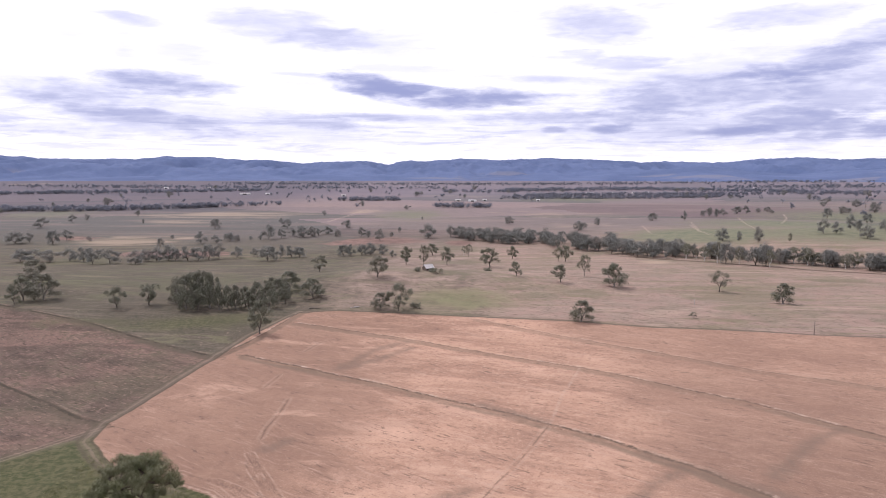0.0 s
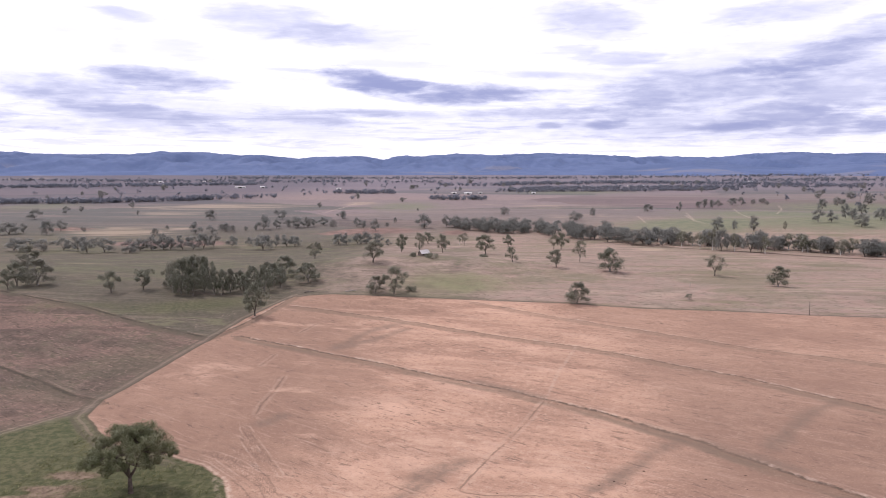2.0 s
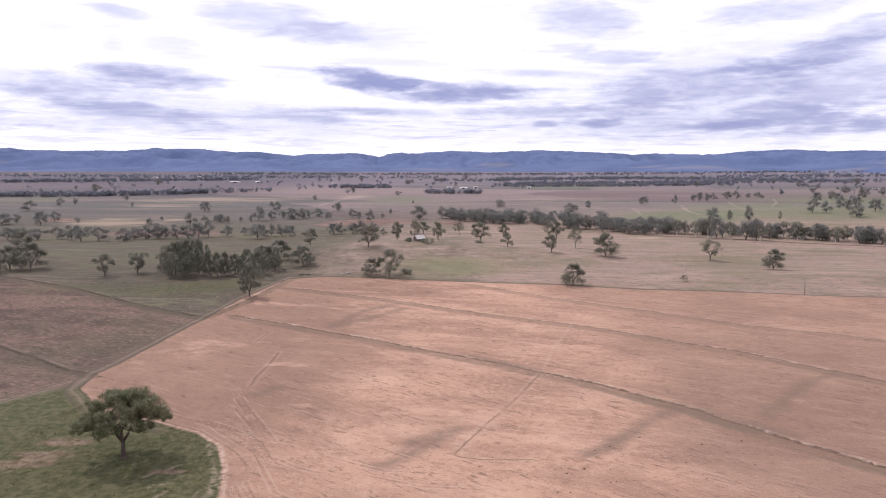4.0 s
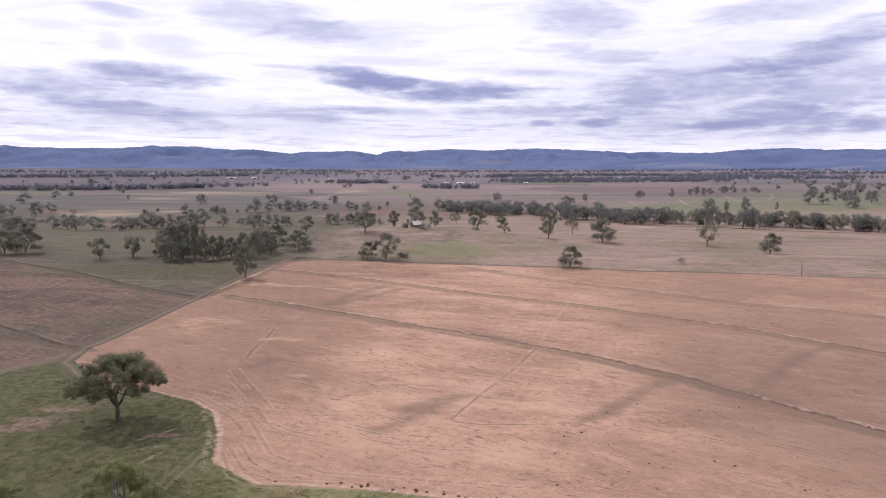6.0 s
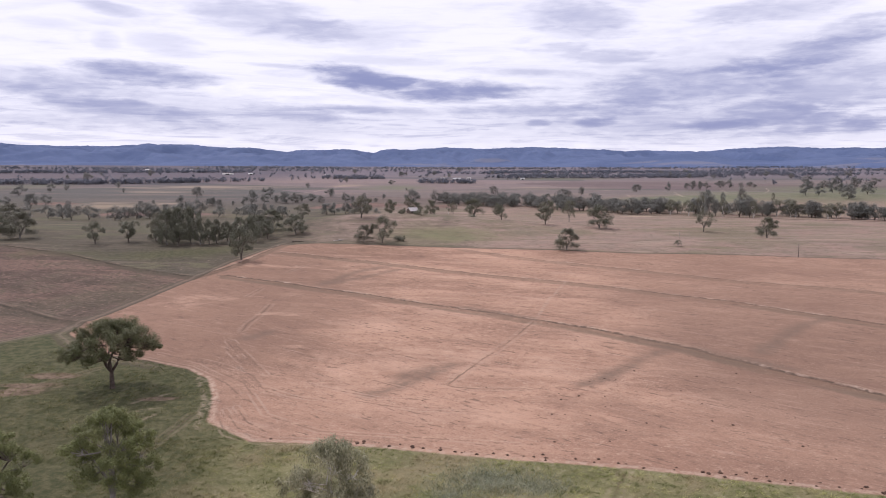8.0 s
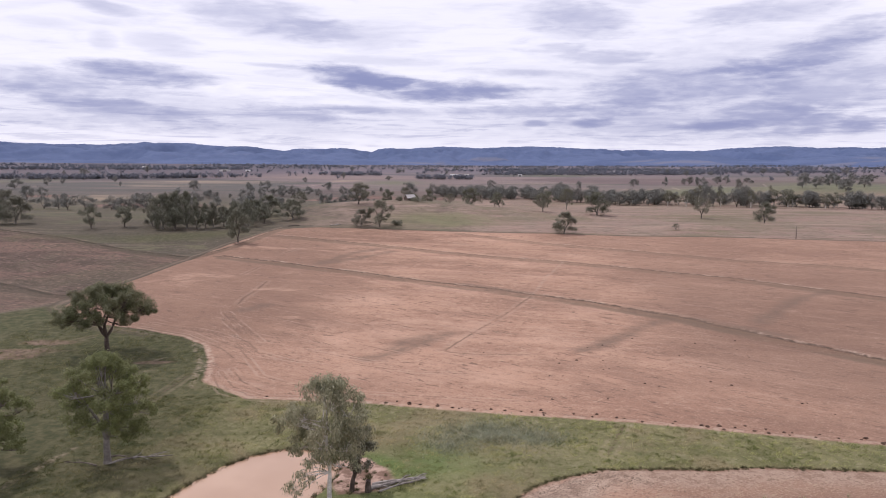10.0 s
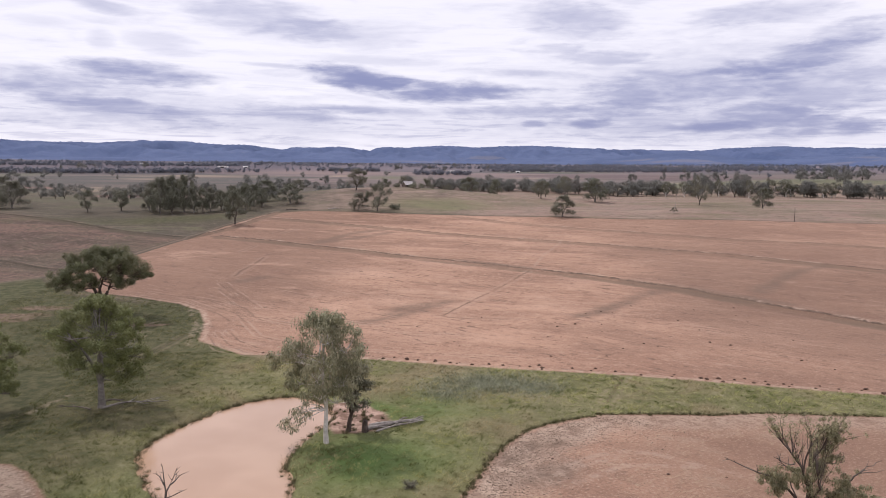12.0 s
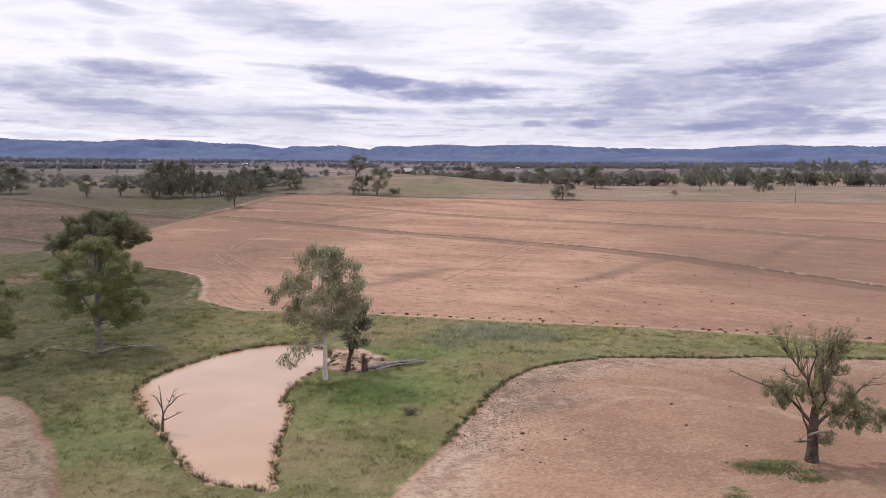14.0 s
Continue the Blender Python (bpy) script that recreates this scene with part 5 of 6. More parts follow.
hero("gum_tree", -33.5, 75.6, "full-crowned green gum tree with pale trunk in grass", 35, 12.1, 5.1, 2.4, "dome", 240, 300, 0.18, BARK_PALE, LEAF_GREEN, stem=0.028, size=0.8, forks=4, limbs_apart=True, fork=2.6, lobes=36, pad=0.66,
     spray=((2.6, -0.6, 3.6), (3.0, -0.3, 3.2), (2.4, -0.8, 3.0), (3.3, 0, 3.7), (2.0, -0.5, 3.4), (2.8, 0.4, 4.0)))
hero("gum_tree", -53, 121.4, "broad umbrella-crowned green gum tree beside field corner", 36, 11.8, 7.9, 4.2, "dome", 300, 260, 0.24, BARK_DARK, LEAF_SHADE, stem=0.031, size=0.8, forks=5, limbs_apart=True, fork=2.9, lobes=44, pad=0.58,
     spray=((-7.4, 0, 5.2), (-6.9, -0.6, 4.8), (-6.4, 0.4, 5.0), (-7.2, 0.4, 5.8), (7.6, 0, 7.4), (8.1, 0.3, 7.2), (7.2, -0.3, 7.0)))
hero("gum_tree", -45.4, 74.5, "bushy green gum tree in long grass", 37, 10.6, 4.9, 0.9, "dome", 170, 230, 0.19, BARK, LEAF_GREEN, stem=0.03, size=0.8, forks=3, limbs_apart=True, lobes=26, pad=0.66)
hero("gum_tree", -7.1, 68.3, "small leaning dark-trunked gum with dense crown", 38, 6.4, 1.8, 1.9, "column", 56, 110, 0.26, BARK_DARK, LEAF_DULL, stem=0.034, size=1.1, lean=(1.1, 0.2), forks=2, limbs_apart=True, lobes=9, fork=1.7)


def dying_gum(x, y):
    """A thick forked trunk, crooked boughs, a fan of thin upright shoots and ragged tufts of hanging leaves."""
    rng = np.random.default_rng(41)
    base = new("gum_tree")
    trunk = bent(rng, (0, 0, -0.3), (0.05, 0, 4.0), 0, 8, 0.012)
    part("trunk", mesh_from("trunk", *tube(trunk, [0.62, 0.42, 0.37, 0.35, 0.33, 0.31, 0.28, 0.24, 0.2], 12), BARK_DARK, True), base)
    lower = [((-0.1, 0, 2.6), (-1.5, 0.3, 4.2), (-2.7, 0.2, 5.2), 0.16), ((0, 0, 3.6), (-0.6, 0, 5.6), (-1.9, 0.2, 7.2), 0.15), ((0.1, 0, 3.8), (0.3, 0.2, 5.9), (0.9, 0.1, 7.4), 0.17), ((0.15, 0, 2.5), (1.5, 0.3, 3.5), (3.2, 0.2, 3.9), 0.17), ((1.2, 0.2, 3.3), (2.3, 0, 4.2), (3, 0.1, 4.9), 0.1), ((-0.2, 0, 1.5), (-0.8, -0.2, 2.9), (-1.3, 0.1, 4.6), 0.13)]
    upper = [((0.1, 0, 3.4), (0.4, 1.1, 4.8), (0.6, 1.4, 6), 0.1), ((0.1, 0, 3.3), (0.2, -0.9, 4.5), (-0.3, -1.2, 5.8), 0.09), ((1.6, 0.2, 3.4), (3, -0.2, 3), (4.6, 0, 2.7), 0.09), ((0.2, 0.1, 4.8), (1, 0.2, 6.2), (1.3, 0, 7.3), 0.09), ((-0.5, 0, 5.3), (-0.3, 0, 6.6), (0, 0.2, 7.8), 0.09)]
    ways = []
    for a, b, c, thick in lower + upper:
        way = bent(rng, a, b, 0.03, 4, 0.06) + bent(rng, b, c, 0.03, 4, 0.07)[1:]
        ways.append(way)
        part("limb", mesh_from("limb", *tube(way, np.linspace(thick * 0.8, 0.03, 9), 7), BARK_DARK, True), base)
    for a, b, thick in (((-2.6, 0.2, 5.0), (-5.7, 0.4, 6.2), 0.075), ((2.6, 0.1, 4.3), (4.0, 0.2, 6.0), 0.075), ((-0.2, -0.2, 1.55), (-1.5, -0.3, 1.6), 0.09), ((-1.1, 0, 5.9), (-2.5, 0.2, 6.3), 0.05), ((0.3, 0, 5.9), (2.3, 0.1, 6.0), 0.05), ((-0.8, 0.2, 5.0), (-2.4, 0, 6.4), 0.05), ((2.4, 0.2, 3.0), (3.8, 0, 2.1), 0.05)):
        way = bent(rng, a, b, -0.05, 6, 0.09)
        pieces = [tube(way, np.linspace(thick, 0.014, 7), 6)]
        for i in (2, 3, 4, 5):
            d = rng.normal(0, 0.35, 3) + np.array([0.35 * np.sign(b[0] - a[0]), 0, 0.35])
            pieces.append(tube(bent(rng, way[i], way[i] + d, 0, 3, 0.08), [0.035, 0.025, 0.018, 0.008], 5))
        part("dead_branch", mesh_from("dead_branch", *joined(pieces), BARK, True), base, "bare crooked grey branch")
    part("dead_branch", mesh_from("dead_branch", *tube(bent(rng, (-0.6, -0.5, 2.0), (1.25, -0.6, 2.1), 0.10, 6, 0.03), np.linspace(0.09, 0.05, 7), 6), DEADWOOD, True), base, "broken bleached white branch")
    middles, radius = [], []
    for k in range(130):
        w = ways[(1, 2, 9, 10, 1, 6, 7, 2)[rng.integers(0, 8)]]
        p = w[rng.integers(4, 9)]
        side = rng.normal(0, 0.5) + (p[0] + 0.3) * 0.55
        end = p + np.array([side, rng.normal(0, 0.5), rng.uniform(0.8, 2.6)])
        end[2] = min(end[2], rng.uniform(8.2, 9.7))
        way = bent(rng, p, end, 0, 3, 0.04)
        part("shoot", mesh_from("shoot", *tube(way, [0.028, 0.021, 0.014, 0.006], 4), BARK, True), base)
        if rng.random() < (0.9 if end[0] > 0.3 or end[0] < -2.0 else 0.45):
            middles += [way[3], way[2]]
            radius += [rng.uniform(0.16, 0.34), rng.uniform(0.16, 0.34)]
    part("young_leaves", mesh_from("young_leaves", *leaf_cards(rng, middles, radius, 22, 0.18, 0.05, 0.1), LEAF_SPARSE), base)
    middles, radius = [], []
    for c, spread, count in (((-2.5, 0.2, 4.8), 0.75, 30), ((-1.9, 0.2, 4.2), 0.5, 16), ((-0.6, 0, 4.7), 0.8, 26), ((0.5, 0.1, 5.4), 0.8, 26), ((0.1, -0.4, 4.1), 0.6, 12), ((2.3, 0.1, 4.4), 0.8, 15), ((2.6, 0.0, 3.3), 1.1, 24), ((3.5, 0.1, 3.6), 1.1, 22), ((4.4, 0.0, 2.9), 0.6, 16), ((1.6, 0.1, 3.3), 0.6, 14), ((0.6, -0.4, 1.7), 0.5, 9), ((1.2, 0.1, 6.6), 0.6, 12), ((3.0, 0.2, 2.6), 0.9, 12), ((1.3, 0, 8.0), 0.5, 10)):
        for _ in range(count):
            middles.append(np.array(c) + rng.normal(0, spread * 0.5, 3)), radius.append(rng.uniform(0.2, 0.42))
    part("crown", mesh_from("crown", *leaf_cards(rng, middles, radius, 80, 0.19, 0.056, 0.75), LEAF_SPARSE), base)
    base.matrix_basis = pose(x, y, at_ground(x, y, 0.05))
    return tagged(base, "half-dead gum tree with thick dark trunk on bare soil", "tree")


dying_gum(25.9, 46.2)


def dead_sapling(x, y):
    rng = np.random.default_rng(42)
    base = new("dead_tree")
    part("trunk", mesh_from("trunk", *tube(bent(rng, (0, 0, -0.7), (0.15, 0, 1.5), 0, 6, 0.03), np.linspace(0.13, 0.085, 7), 7), BARK, True), base)
    for a, b in (((0.15, 0, 1.45), (-0.1, 0, 3.7)), ((0.15, 0, 1.45), (1.0, 0.1, 3.4)), ((0.1, 0, 1.0), (1.75, -0.1, 1.75)), ((0.1, 0, 1.9), (-0.8, 0.1, 2.9)), ((0.4, 0, 2.0), (1.6, 0.1, 2.9))):
        way = bent(rng, a, b, 0.02, 6, 0.06)
        pieces = [tube(way, np.linspace(0.065, 0.012, 7), 6)]
        for i in (2, 3, 4, 5):
            d = rng.normal(0, 0.18, 3) + np.array([rng.choice((-0.2, 0.3)), 0, 0.35])
            pieces.append(tube(bent(rng, way[i], way[i] + d, 0, 3, 0.08), [0.024, 0.018, 0.012, 0.006], 4))
        part("branch", mesh_from("branch", *joined(pieces), BARK, True), base)
    base.matrix_basis = pose(x, y, at_ground(x, y, 0.0) + 0.1)
    return tagged(base, "bare dead sapling leaning over the muddy water", "dead tree")


dead_sapling(-19.1, 52.8)


def log(name, label, seed, x, y, turn, length, thick, twigs, mat=DEADWOOD, z=0.15):
    """A fallen limb with its forking twigs, lying on the ground."""
    rng = np.random.default_rng(seed)
    base = new(name)
    way = bent(rng, (0, 0, 0), (length, 0, 0.1), 0.02, 8, 0.035)
    part("stem", mesh_from("stem", *tube(way, np.linspace(thick, thick * 0.3, 9), 8), mat, True), base)
    for k in range(twigs):
        p = way[rng.integers(2, 8)]
        d = np.array([rng.uniform(0.5, 1.6), rng.choice((-1, 1)) * rng.uniform(0.2, 0.9), rng.uniform(-0.02, 0.25)]) * length * 0.22
        part("branch", mesh_from("branch", *tube(bent(rng, p, p + d, 0, 4, 0.07), np.linspace(thick * 0.4, thick * 0.1, 5), 6), mat, True), base)
    base.matrix_basis = pose(x, y, at_ground(x, y, 0) + z, 0, 0, turn)
    return tagged(base, label, "log")


log("fallen_log", "bleached grey fallen log with forked ends on muddy bank", 51, -5.6, 68.6, 22, 6.2, 0.24, 6)
log("fallen_log", "bleached grey fallen log with forked ends on muddy bank", 52, -5.1, 69.4, 14, 5.4, 0.18, 5)
log("fallen_log", "thin silver fallen log lying on grass", 53, -4.3, 67.9, 30, 4.6, 0.12, 4)
log("fallen_branch", "long grey fallen branch lying under gum tree", 54, -33.1, 75.1, 18, 6.4, 0.12, 4)
log("fallen_branch", "dark fallen branch lying in grass under gum tree", 55, -34.2, 74.6, 168, 3.6, 0.10, 4, BARK)
log("fallen_branch", "broken grey bough propped against gum trunk", 56, -32.9, 75.3, -18, 3.0, 0.11, 2, BARK, 0.8)
log("fallen_branch", "pale dead branch lying at the water's edge", 57, -19.3, 52.8, 172, 2.6, 0.06, 4)


log("fallen_log", "short white weathered log in dry grass", 58, -35.4, 275.6, 10, 3.4, 0.2, 3)
log("fallen_log", "short white weathered log in dry grass", 59, -33.8, 276.6, -25, 2.6, 0.17, 2)
log("fallen_log", "dark fallen log beside the field corner", 60, -51.0, 275.8, 5, 4.5, 0.22, 3, BARK)


def stump(x, y):
    me = bpy.data.meshes.new("tree_stump")
    bm = bmesh.new()
    bmesh.ops.create_cone(bm, cap_ends=True, segments=12, radius1=0.34, radius2=0.24, depth=1.1)
    bmesh.ops.subdivide_edges(bm, edges=[e for e in bm.edges if abs(e.verts[0].co.z - e.verts[1].co.z) > 0.5], cuts=4)
    for v in bm.verts:
        k = 1 + 0.22 * noise.noise(v.co * 3.1)
        v.co.x *= k
        v.co.y *= k
        if v.co.z > 0.5:
            v.co.z += 0.28 * noise.noise(Vector((v.co.x * 7, v.co.y * 7, 2)))
    bm.to_mesh(me)
    bm.free()
    me.materials.append(BARK_DARK)
    ob = new("tree_stump", me)
    ob.matrix_basis = pose(x, y, at_ground(x, y, 0) + 0.5, 0, 0, 20)
    return tagged(ob, "dark jagged tree stump on the muddy bank", "stump")


stump(-5.4, 68.2)


# ---- buildings ----
def box(bm, size, at):
    made_box = bmesh.ops.create_cube(bm, size=1.0)
    for v in made_box["verts"]:
        v.co = Vector((v.co.x * size[0] + at[0], v.co.y * size[1] + at[1], v.co.z * size[2] + at[2]))


def finish(bm, name, mat, bevel=0.0):
    if bevel:
        bmesh.ops.bevel(bm, geom=bm.edges[:], offset=bevel, segments=1, affect="EDGES")
    me = bpy.data.meshes.new(name)
    bm.to_mesh(me)
    bm.free()
    me.materials.append(mat)
    return me


def gabled(name, label, category, x, y, turn, wide, deep, high, rise, wall_mat, roof_mat, openings, group=""):
    """A small gabled building: walls with gables, two roof slopes, a ridge cap, openings."""
    base = new(name)
    bm = bmesh.new()
    w, d = wide / 2, deep / 2
    low = [bm.verts.new(p) for p in ((-w, -d, -0.4), (w, -d, -0.4), (w, d, -0.4), (-w, d, -0.4))]
    up = [bm.verts.new(p) for p in ((-w, -d, high), (w, -d, high), (w, d, high), (-w, d, high))]
    g = [bm.verts.new((-w, 0, high + rise - 0.06)), bm.verts.new((w, 0, high + rise - 0.06))]
    for f in ((low[0], low[1], up[1], up[0]), (low[2], low[3], up[3], up[2]), (low[1], low[2], up[2], g[1], up[1]), (low[3], low[0], up[0], g[0], up[3])):
        bm.faces.new(f)
    part("wall", finish(bm, "wall", wall_mat), base)
    for side in (-1, 1):
        bm = bmesh.new()
        over, lip = 0.35, 0.3
        a, b = Vector((0, 0, high + rise)), Vector((0, side * (d + over), high - rise * over / d))
        t = Vector((0, 0, 0.08))
        ends = []
        for s in (-1, 1):
            q = Vector((s * (w + lip), 0, 0))
            ends.append([bm.verts.new(v) for v in (a + q, b + q, b + q + t, a + q + t)])
        for i in range(4):
            bm.faces.new((ends[0][i], ends[0][(i + 1) % 4], ends[1][(i + 1) % 4], ends[1][i]))
        bm.faces.new(ends[0])
        bm.faces.new(ends[1][::-1])
        bmesh.ops.recalc_face_normals(bm, faces=bm.faces[:])
        part("roof", finish(bm, "roof", roof_mat), base, "sloping sheet of corrugated iron")
    bm = bmesh.new()
    box(bm, (wide + 0.64, 0.3, 0.07), (0, 0, high + rise + 0.10))
    part("ridge_cap", finish(bm, "ridge_cap", roof_mat, 0.02), base)
    # interior shade of each opening shown as a flat near-black panel on the wall
    for kind, ox, ow, oh, oz in openings:
        bm = bmesh.new()
        box(bm, (ow, 0.08, oh), (ox, -d - 0.03, oz + oh / 2))
        part(kind, finish(bm, kind, DARK_GAP, 0.015), base, "dark open " + kind)
    base.matrix_basis = pose(x, y, at_ground(x, y, 0.0), 0, 0, turn)
    return tagged(base, label, category, group)


gabled("cottage", "abandoned weatherboard cottage with pale iron roof on knoll", "house", -6.8, 334, 32, 4.0, 3.4, 1.4, 1.3, BOARDS, IRON, [("door", 0.2, 0.9, 1.4, 0.0), ("window", -1.2, 0.7, 0.7, 0.5), ("window", 1.3, 0.7, 0.7, 0.5)])
for k, (x, y, w, turn) in enumerate(((24, 1160, 16, 5), (46, 1150, 22, 0), (66, 1170, 12, 14), (150, 1160, 11, 0), (285, 1430, 24, 8), (330, 1440, 16, -6), (372, 1425, 22, 3), (402, 1450, 14, 0), (-372, 1385, 34, 2), (-330, 1390, 20, 0), (-180, 1330, 16, 6), (-620, 1650, 18, 0), (-540, 1700, 14, 20), (700, 1650, 18, 0))):
    gabled("shed", "distant pale farm shed among trees on plain", "shed", x, y, turn, w * 0.55, w * 0.3, 2.0, 1.0, WHITE if k % 3 else IRON, WHITE if k % 2 else IRON, [("door", 0.0, w * 0.2, 2.0, 0.0)], "farm sheds of the plain")


# ---- posts ----
def post(name, label, x, y, high, thick, mat):
    rng = np.random.default_rng(int(x * 10) % 97)
    ob = new(name, mesh_from(name, *tube([(0, 0, -0.5), (0.01, 0, high * 0.4), (0.02, 0.01, high), (0.02, 0.01, high + 0.02)], [thick, thick * 0.92, thick * 0.8, 0.01], 9), mat, True))
    ob.matrix_basis = pose(x, y, at_ground(x, y, 0))
    return tagged(ob, label, "post")


post("pole", "tall weathered timber pole on the field's edge", 118.8, 231, 4.4, 0.16, BOARDS)
plant("open", 87.5, 253, 2.3, 3.6, 40, "small flat-topped sapling in the dry paddock")
# a dead stick standing alone, no fence runs here
post("fence_post", "grey dead stick standing in dry paddock", 95.8, 276, 2.4, 0.09, DEADWOOD)


# ---- shrubs, tussocks, clods ----
def shrub(name, seed, wide, high, mat, count=9, leaves=60, leaf=0.2):
    rng = np.random.default_rng(seed)
    middles = np.c_[rng.normal(0, wide * 0.25, count), rng.normal(0, wide * 0.25, count), rng.uniform(0.25, 0.75, count) * high]
    base = new(name)
    stems = [tube(bent(rng, (0, 0, -0.1), m, 0, 3, 0.06), [0.03, 0.025, 0.018, 0.01], 5) for m in middles]
    part("stems", mesh_from("stems", *joined(stems), BARK_DARK, True), base)
    part("leaves", mesh_from("leaves", *leaf_cards(rng, middles, np.full(count, wide * 0.24), leaves, leaf, leaf * 0.45, 0.2), mat), base)
    return base


for x, y, w, h, seed, mat, label in ((-2.2, 324.5, 5.5, 2.4, 61, LEAF_DULL, "pale green shrub beside the abandoned cottage"), (-10.5, 330, 4.0, 2.2, 62, LEAF_DULL, "brown-green shrub beside the abandoned cottage"), (-4.5, 329, 3.4, 2.0, 65, LEAF, "dark shrub before the abandoned cottage"),
                                     (-10.5, 276, 4.2, 2.0, 64, LEAF, "low dark shrub under gum trees"), (-0.8, 55.6, 1.2, 0.7, 66, LEAF_DULL, "small grey-green shrub in grass"),
                                     (22, 360, 4.5, 1.4, 67, LEAF, "low dark shrub under gum tree")):
    ob = shrub("shrub", seed, w, h, mat, leaf=0.14 if w < 2 else 0.5)
    ob.matrix_basis = pose(x, y, at_ground(x, y, 0.02))
    tagged(ob, label, "shrub")


def tussock_mesh(seed, blades=46, wide=0.26, high=0.5):
    rng = np.random.default_rng(seed)
    root = np.c_[rng.normal(0, wide * 0.4, (blades, 2)), np.full(blades, -0.05)]
    tip = root + np.c_[rng.normal(0, wide * 0.9, (blades, 2)), rng.uniform(0.45, 1.0, blades) * high + 0.05]
    side = np.c_[rng.normal(0, 1, (blades, 2)), np.zeros(blades)]
    side = side / np.linalg.norm(side, axis=1)[:, None] * 0.022
    return mesh_from("tussock", np.stack([root - side, root + side, tip], 1).reshape(-1, 3), np.arange(3 * blades).reshape(-1, 3), TUSSOCK)


def along(corners, t):
    """A point at the fraction t of a line."""
    legs = [math.dist(a, b) for a, b in zip(corners, corners[1:])]
    left = t * sum(legs)
    for (a, b), leg in zip(zip(corners, corners[1:]), legs):
        if left <= leg:
            return a[0] + (b[0] - a[0]) * left / leg, a[1] + (b[1] - a[1]) * left / leg
        left -= leg
    return corners[-1]


spot = random.Random(5)
tufts = [tussock_mesh(k) for k in (71, 72, 73, 74)]
shore = POND + POND[:1]
for line, count, label, wander in ((shore, 120, "dark reedy tussock on the muddy shore", 0.2), (NEAR_PATCH[:16], 110, "dark dry tussock along the bare patch", 0.22)):
    for k in range(count):
        x, y = along(line, (k + spot.random()) / count)
        x, y = x + spot.gauss(0, wander), y + spot.gauss(0, wander)
        ob = new("tussock", tufts[spot.randrange(4)])
        s = spot.uniform(0.35, 0.9)
        ob.matrix_basis = pose(x, y, max(at_ground(x, y, 0.0), WATER_LEVEL - 0.05), 0, 0, spot.uniform(0, 360)) @ Matrix.Diagonal((s, s, s * spot.uniform(0.7, 1.1), 1))
        tagged(ob, label, "tussock", "tussocks")


for k in range(46):
    x, y = spot.uniform(-9, -1.8), spot.uniform(65.3, 74.5)
    if edge_distance(np.array([x]), np.array([y]), MUD)[0] < -1.2:
        continue
    ob = new("tussock", tufts[spot.randrange(4)])
    s = spot.uniform(0.5, 1.1)
    ob.matrix_basis = pose(x, y, max(at_ground(x, y, 0.0), WATER_LEVEL - 0.05), 0, 0, spot.uniform(0, 360)) @ Matrix.Diagonal((s, s, s, 1))
    tagged(ob, "dark trampled tussock in the mud", "tussock", "tussocks")


def clod_mesh(seed):
    bm = bmesh.new()
    bmesh.ops.create_icosphere(bm, subdivisions=2, radius=0.3)
    for v in bm.verts:
        k = 1 + 0.55 * noise.noise(v.co * 4.0 + Vector((seed, 0, 0)))
        v.co = Vector((v.co.x * k, v.co.y * k, max(v.co.z * k * 0.62, -0.08)))
    return finish(bm, "earth_clod", CLOD)


lumps = [clod_mesh(k) for k in (1, 5, 9)]
EDGE = [(-24.3, 97.1), (-8.1, 95.1), (10.7, 90.5), (26.4, 87.4), (51.8, 80), (71.1, 74.2)]
for k in range(120):
    if k < 72:
        x, y = along(EDGE, spot.random() ** 0.9)
        x, y, s = x + spot.gauss(0, 0.5), y + abs(spot.gauss(0, 0.7)), spot.uniform(0.35, 1.0)
    elif k < 108:
        x, y, s = spot.uniform(-5, 55), spot.uniform(88, 128), spot.uniform(0.35, 0.8)
        if edge_distance(np.array([x]), np.array([y]), FIELD)[0] < 1:
            continue
    else:
        x, y, s = spot.uniform(4, 26), spot.uniform(44, 64), spot.uniform(0.3, 0.6)
        if edge_distance(np.array([x]), np.array([y]), NEAR_PATCH)[0] < 1:
            continue
    ob = new("earth_clod", lumps[k % 3])
    ob.matrix_basis = pose(x, y, at_ground(x, y, 0.0), 0, 0, spot.uniform(0, 360)) @ Matrix.Diagonal((s, s, s, 1))
    tagged(ob, "dark lump of turned earth on bare field", "earth clod", "clods on the field")


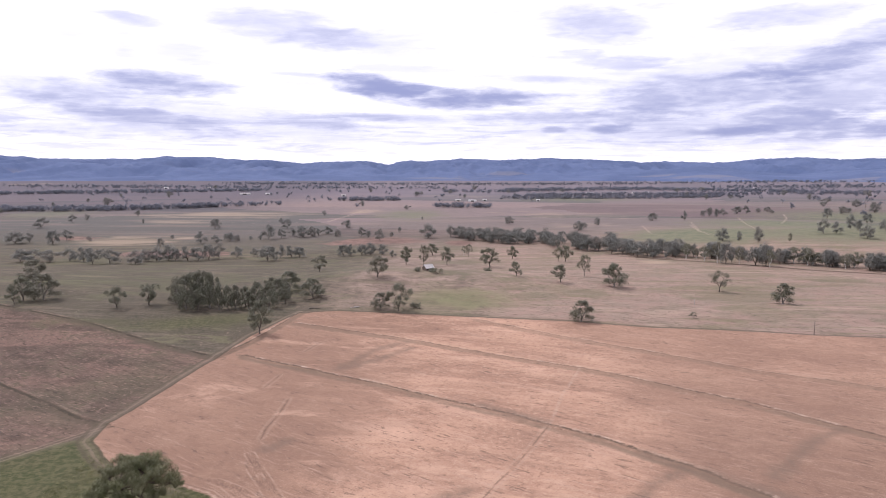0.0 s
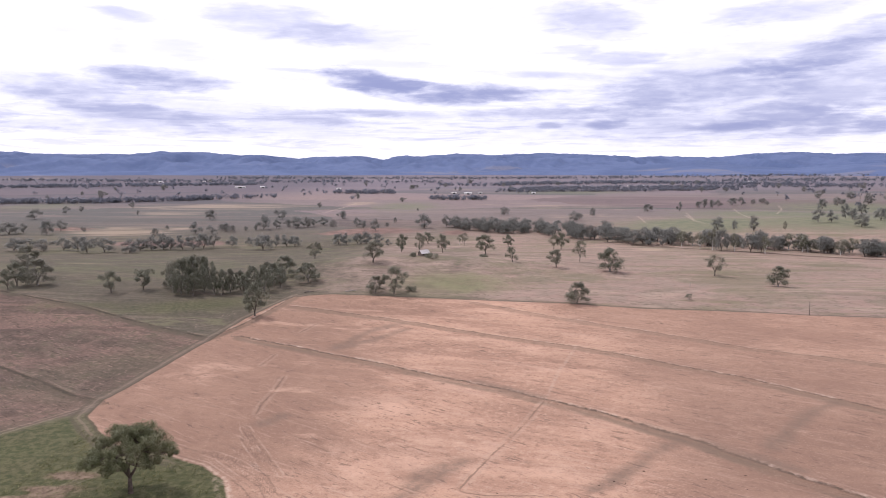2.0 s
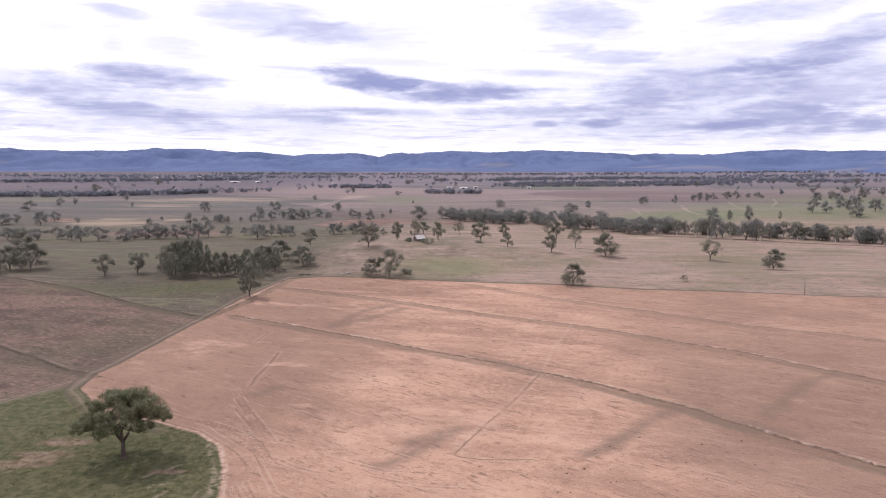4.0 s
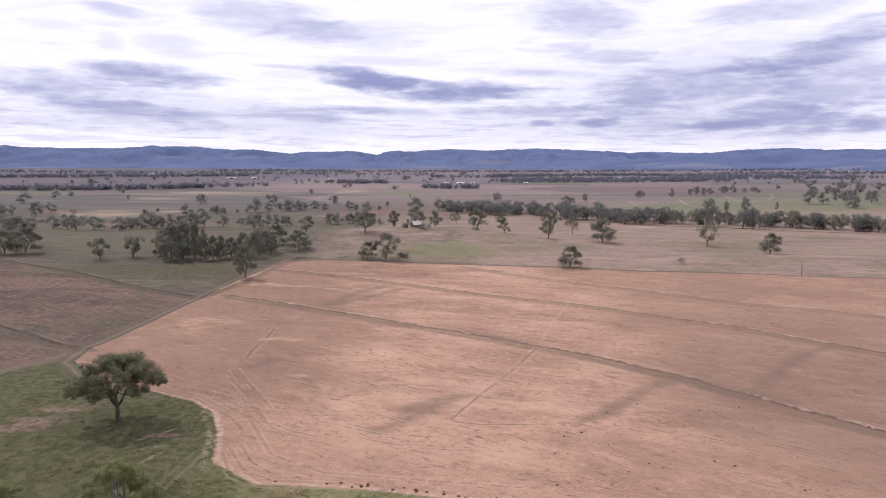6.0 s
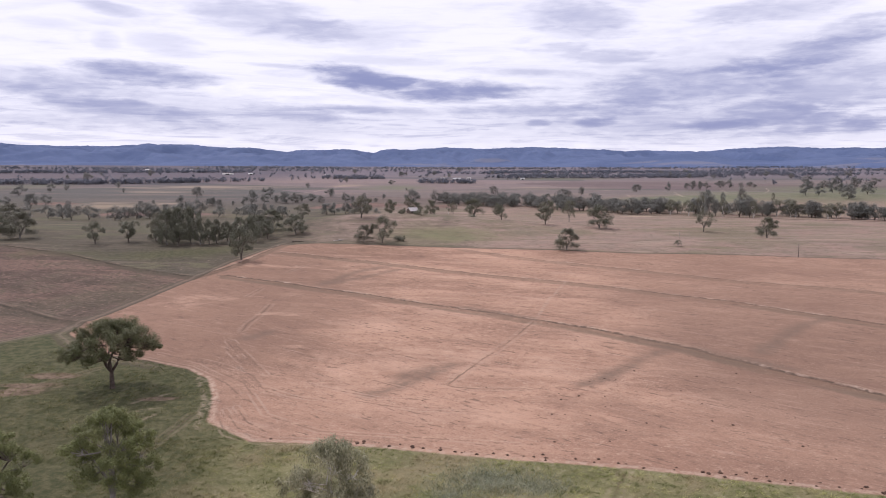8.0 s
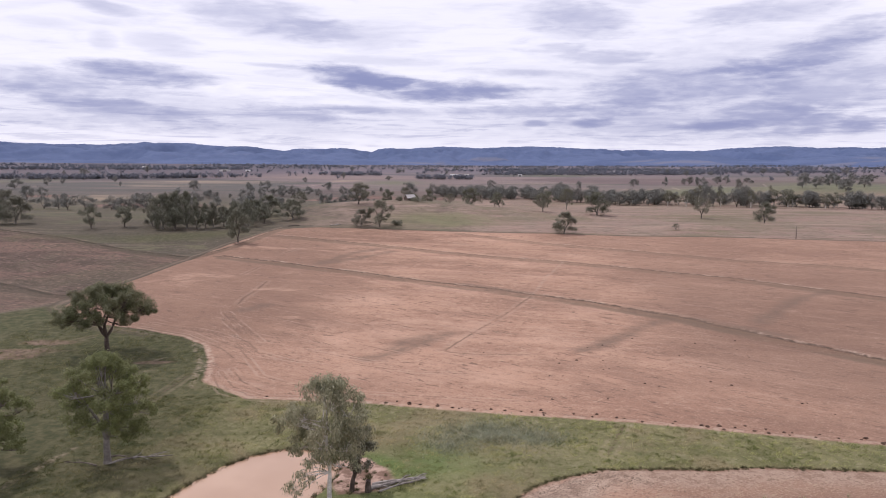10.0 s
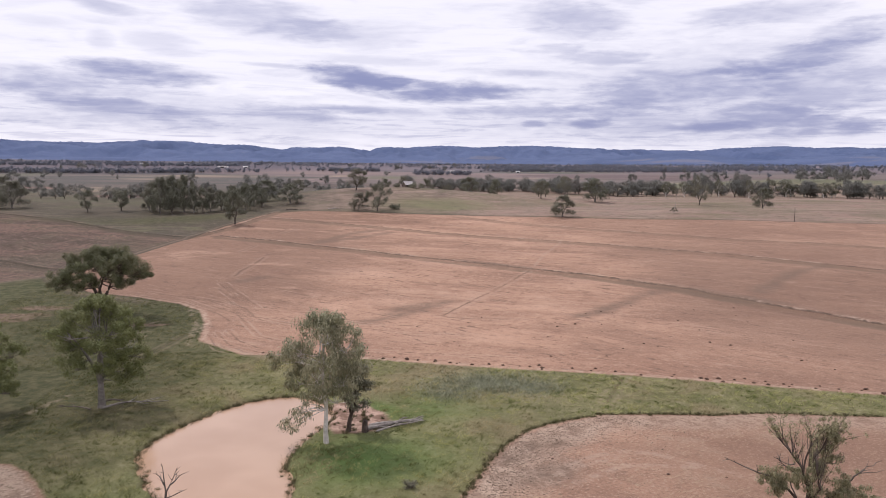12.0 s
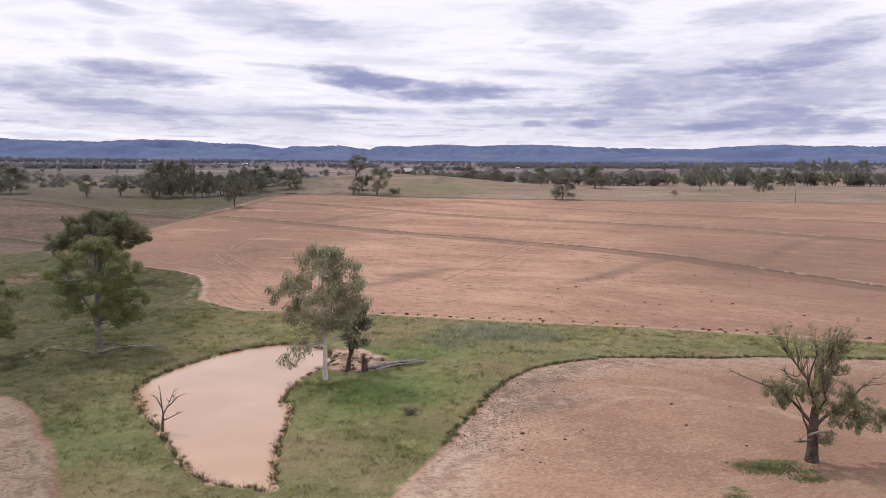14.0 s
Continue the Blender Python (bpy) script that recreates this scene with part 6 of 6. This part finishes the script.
# ---- grass ----
def grass_stuff(count, seed, x0, x1, y0, y1, blades, wide, high):
    rng = np.random.default_rng(seed)
    x, y = rng.uniform(x0, x1, count), rng.uniform(y0, y1, count)
    keep = (edge_distance(x, y, FIELD) < -0.3) & (edge_distance(x, y, NEAR_PATCH) < -0.1) & (edge_distance(x, y, LEFT_PATCH) < -0.1) & (edge_distance(x, y, POND) < -0.15) & (edge_distance(x, y, MUD) < -0.1)
    keep &= edge_distance(x, y, GREEN_LAND) > 0
    x, y = x[keep], y[keep]
    z = ground_height(x, y)
    k = len(x)
    tall = high * (0.55 + 0.9 * np.abs(np.sin(x * 0.31 + 1.3 * np.sin(y * 0.23))) * np.abs(np.cos(y * 0.27 + 0.9 * np.sin(x * 0.19))))
    tall = tall * (0.5 + 1.0 * np.abs(np.sin(x * 1.7 + 2.1 * np.sin(y * 1.3)) * np.cos(y * 1.9 + 1.7 * np.sin(x * 0.9))))
    root = np.repeat(np.c_[x, y, z - 0.03], blades, 0) + np.c_[rng.normal(0, wide, (k * blades, 2)), np.zeros(k * blades)]
    up = np.repeat(tall, blades) * rng.uniform(0.5, 1.15, k * blades)
    tip = root + np.c_[rng.normal(0, 0.8, k * blades) * up + 0.4 * up, rng.normal(0, 0.8, k * blades) * up - 0.2 * up, up]
    side = np.c_[rng.normal(0, 1, (k * blades, 2)), np.zeros(k * blades)]
    side = side / np.linalg.norm(side, axis=1)[:, None] * 0.03
    return np.stack([root - side, root + side, tip], 1).reshape(-1, 3), np.arange(3 * k * blades).reshape(-1, 3)


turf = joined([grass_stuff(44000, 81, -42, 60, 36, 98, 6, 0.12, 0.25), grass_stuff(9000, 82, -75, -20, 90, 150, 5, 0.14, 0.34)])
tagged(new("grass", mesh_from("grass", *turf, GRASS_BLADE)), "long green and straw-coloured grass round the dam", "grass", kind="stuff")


def weed_blades(seed, spots):
    """Low ragged weeds in patches: middle, half widths, number, height."""
    rng = np.random.default_rng(seed)
    out = []
    for cx, cy, rx, ry, count, high in spots:
        x, y = cx + rng.normal(0, rx * 0.5, count), cy + rng.normal(0, ry * 0.5, count)
        root = np.c_[x, y, ground_height(x, y) - 0.02]
        tip = root + np.c_[rng.normal(0, high * 0.6, (count, 2)), rng.uniform(0.4, 1.2, count) * high]
        side = np.c_[rng.normal(0, 1, (count, 2)), np.zeros(count)]
        side = side / np.linalg.norm(side, axis=1)[:, None] * 0.03
        out.append((np.stack([root - side, root + side, tip], 1).reshape(-1, 3), np.arange(3 * count).reshape(-1, 3)))
    return joined(out)


fringe_spots = []
for line, count in ((shore, 620), (NEAR_PATCH[:16], 300)):
    for k in range(count):
        x, y = along(line, (k + spot.random()) / count)
        fringe_spots.append((x + spot.gauss(0, 0.12), y + spot.gauss(0, 0.12), 0.24, 0.24, 14, spot.uniform(0.25, 0.5) if line is shore else spot.uniform(0.12, 0.3)))
tagged(new("edge_grass", mesh_from("edge_grass", *weed_blades(86, fringe_spots), TUSSOCK)), "dark fringe of dry grass along bare edges", "grass", kind="stuff")
weeds = weed_blades(83, ((22.6, 44.9, 2.4, 1.0, 2200, 0.16), (24.3, 43.3, 1.3, 0.6, 700, 0.16), (18.6, 40.7, 0.8, 0.6, 500, 0.14), (20.9, 45.6, 0.8, 0.5, 300, 0.12)))
tagged(new("weeds", mesh_from("weeds", *weeds, WEED)), "ragged dark green weeds on bare soil under tree", "weeds", kind="stuff")
thistle = weed_blades(84, ((7.5, 83.5, 6.5, 4.5, 5200, 0.4), (13.5, 82, 3.5, 2.5, 1500, 0.4), (2.5, 80, 3, 3.5, 1200, 0.38)))
tagged(new("thistles", mesh_from("thistles", *thistle, THISTLE)), "grey-green thistly weeds among grass beside field", "weeds", kind="stuff")


def pebble_stuff(seed, count):
    """Small dark lumps of crusted earth on the rim of the bare patch."""
    rng = np.random.default_rng(seed)
    shape = np.array([(0, 0, 0.7), (1, 0, 0), (0.2, 0.9, 0.1), (-0.9, 0.3, 0), (-0.3, -0.9, 0.05), (0, 0, -0.4)])
    faces = np.array([(0, 1, 2), (0, 2, 3), (0, 3, 4), (0, 4, 1), (5, 2, 1), (5, 3, 2), (5, 4, 3), (5, 1, 4)])
    out = []
    for k in range(count):
        x, y = along(NEAR_PATCH[:10], rng.random())
        deep = rng.gamma(1.8, 1.8)
        x, y = x + deep * 0.86 + rng.normal(0, 0.4), y - deep * 0.5 + rng.normal(0, 0.4)
        s = rng.uniform(0.03, 0.08)
        spin = rng.uniform(0, 6.28)
        turn = np.array([(math.cos(spin), math.sin(spin), 0), (-math.sin(spin), math.cos(spin), 0), (0, 0, 1)])
        out.append((shape * rng.uniform(0.7, 1.3, (6, 3)) @ turn * s + np.array([x, y, at_ground(x, y, 0)]), faces))
    return joined(out)


tagged(new("earth_crumbs", mesh_from("earth_crumbs", *pebble_stuff(85, 4200), CRUMB)), "small crumbs of dark crusted earth on bare soil", "earth crumbs", kind="stuff")
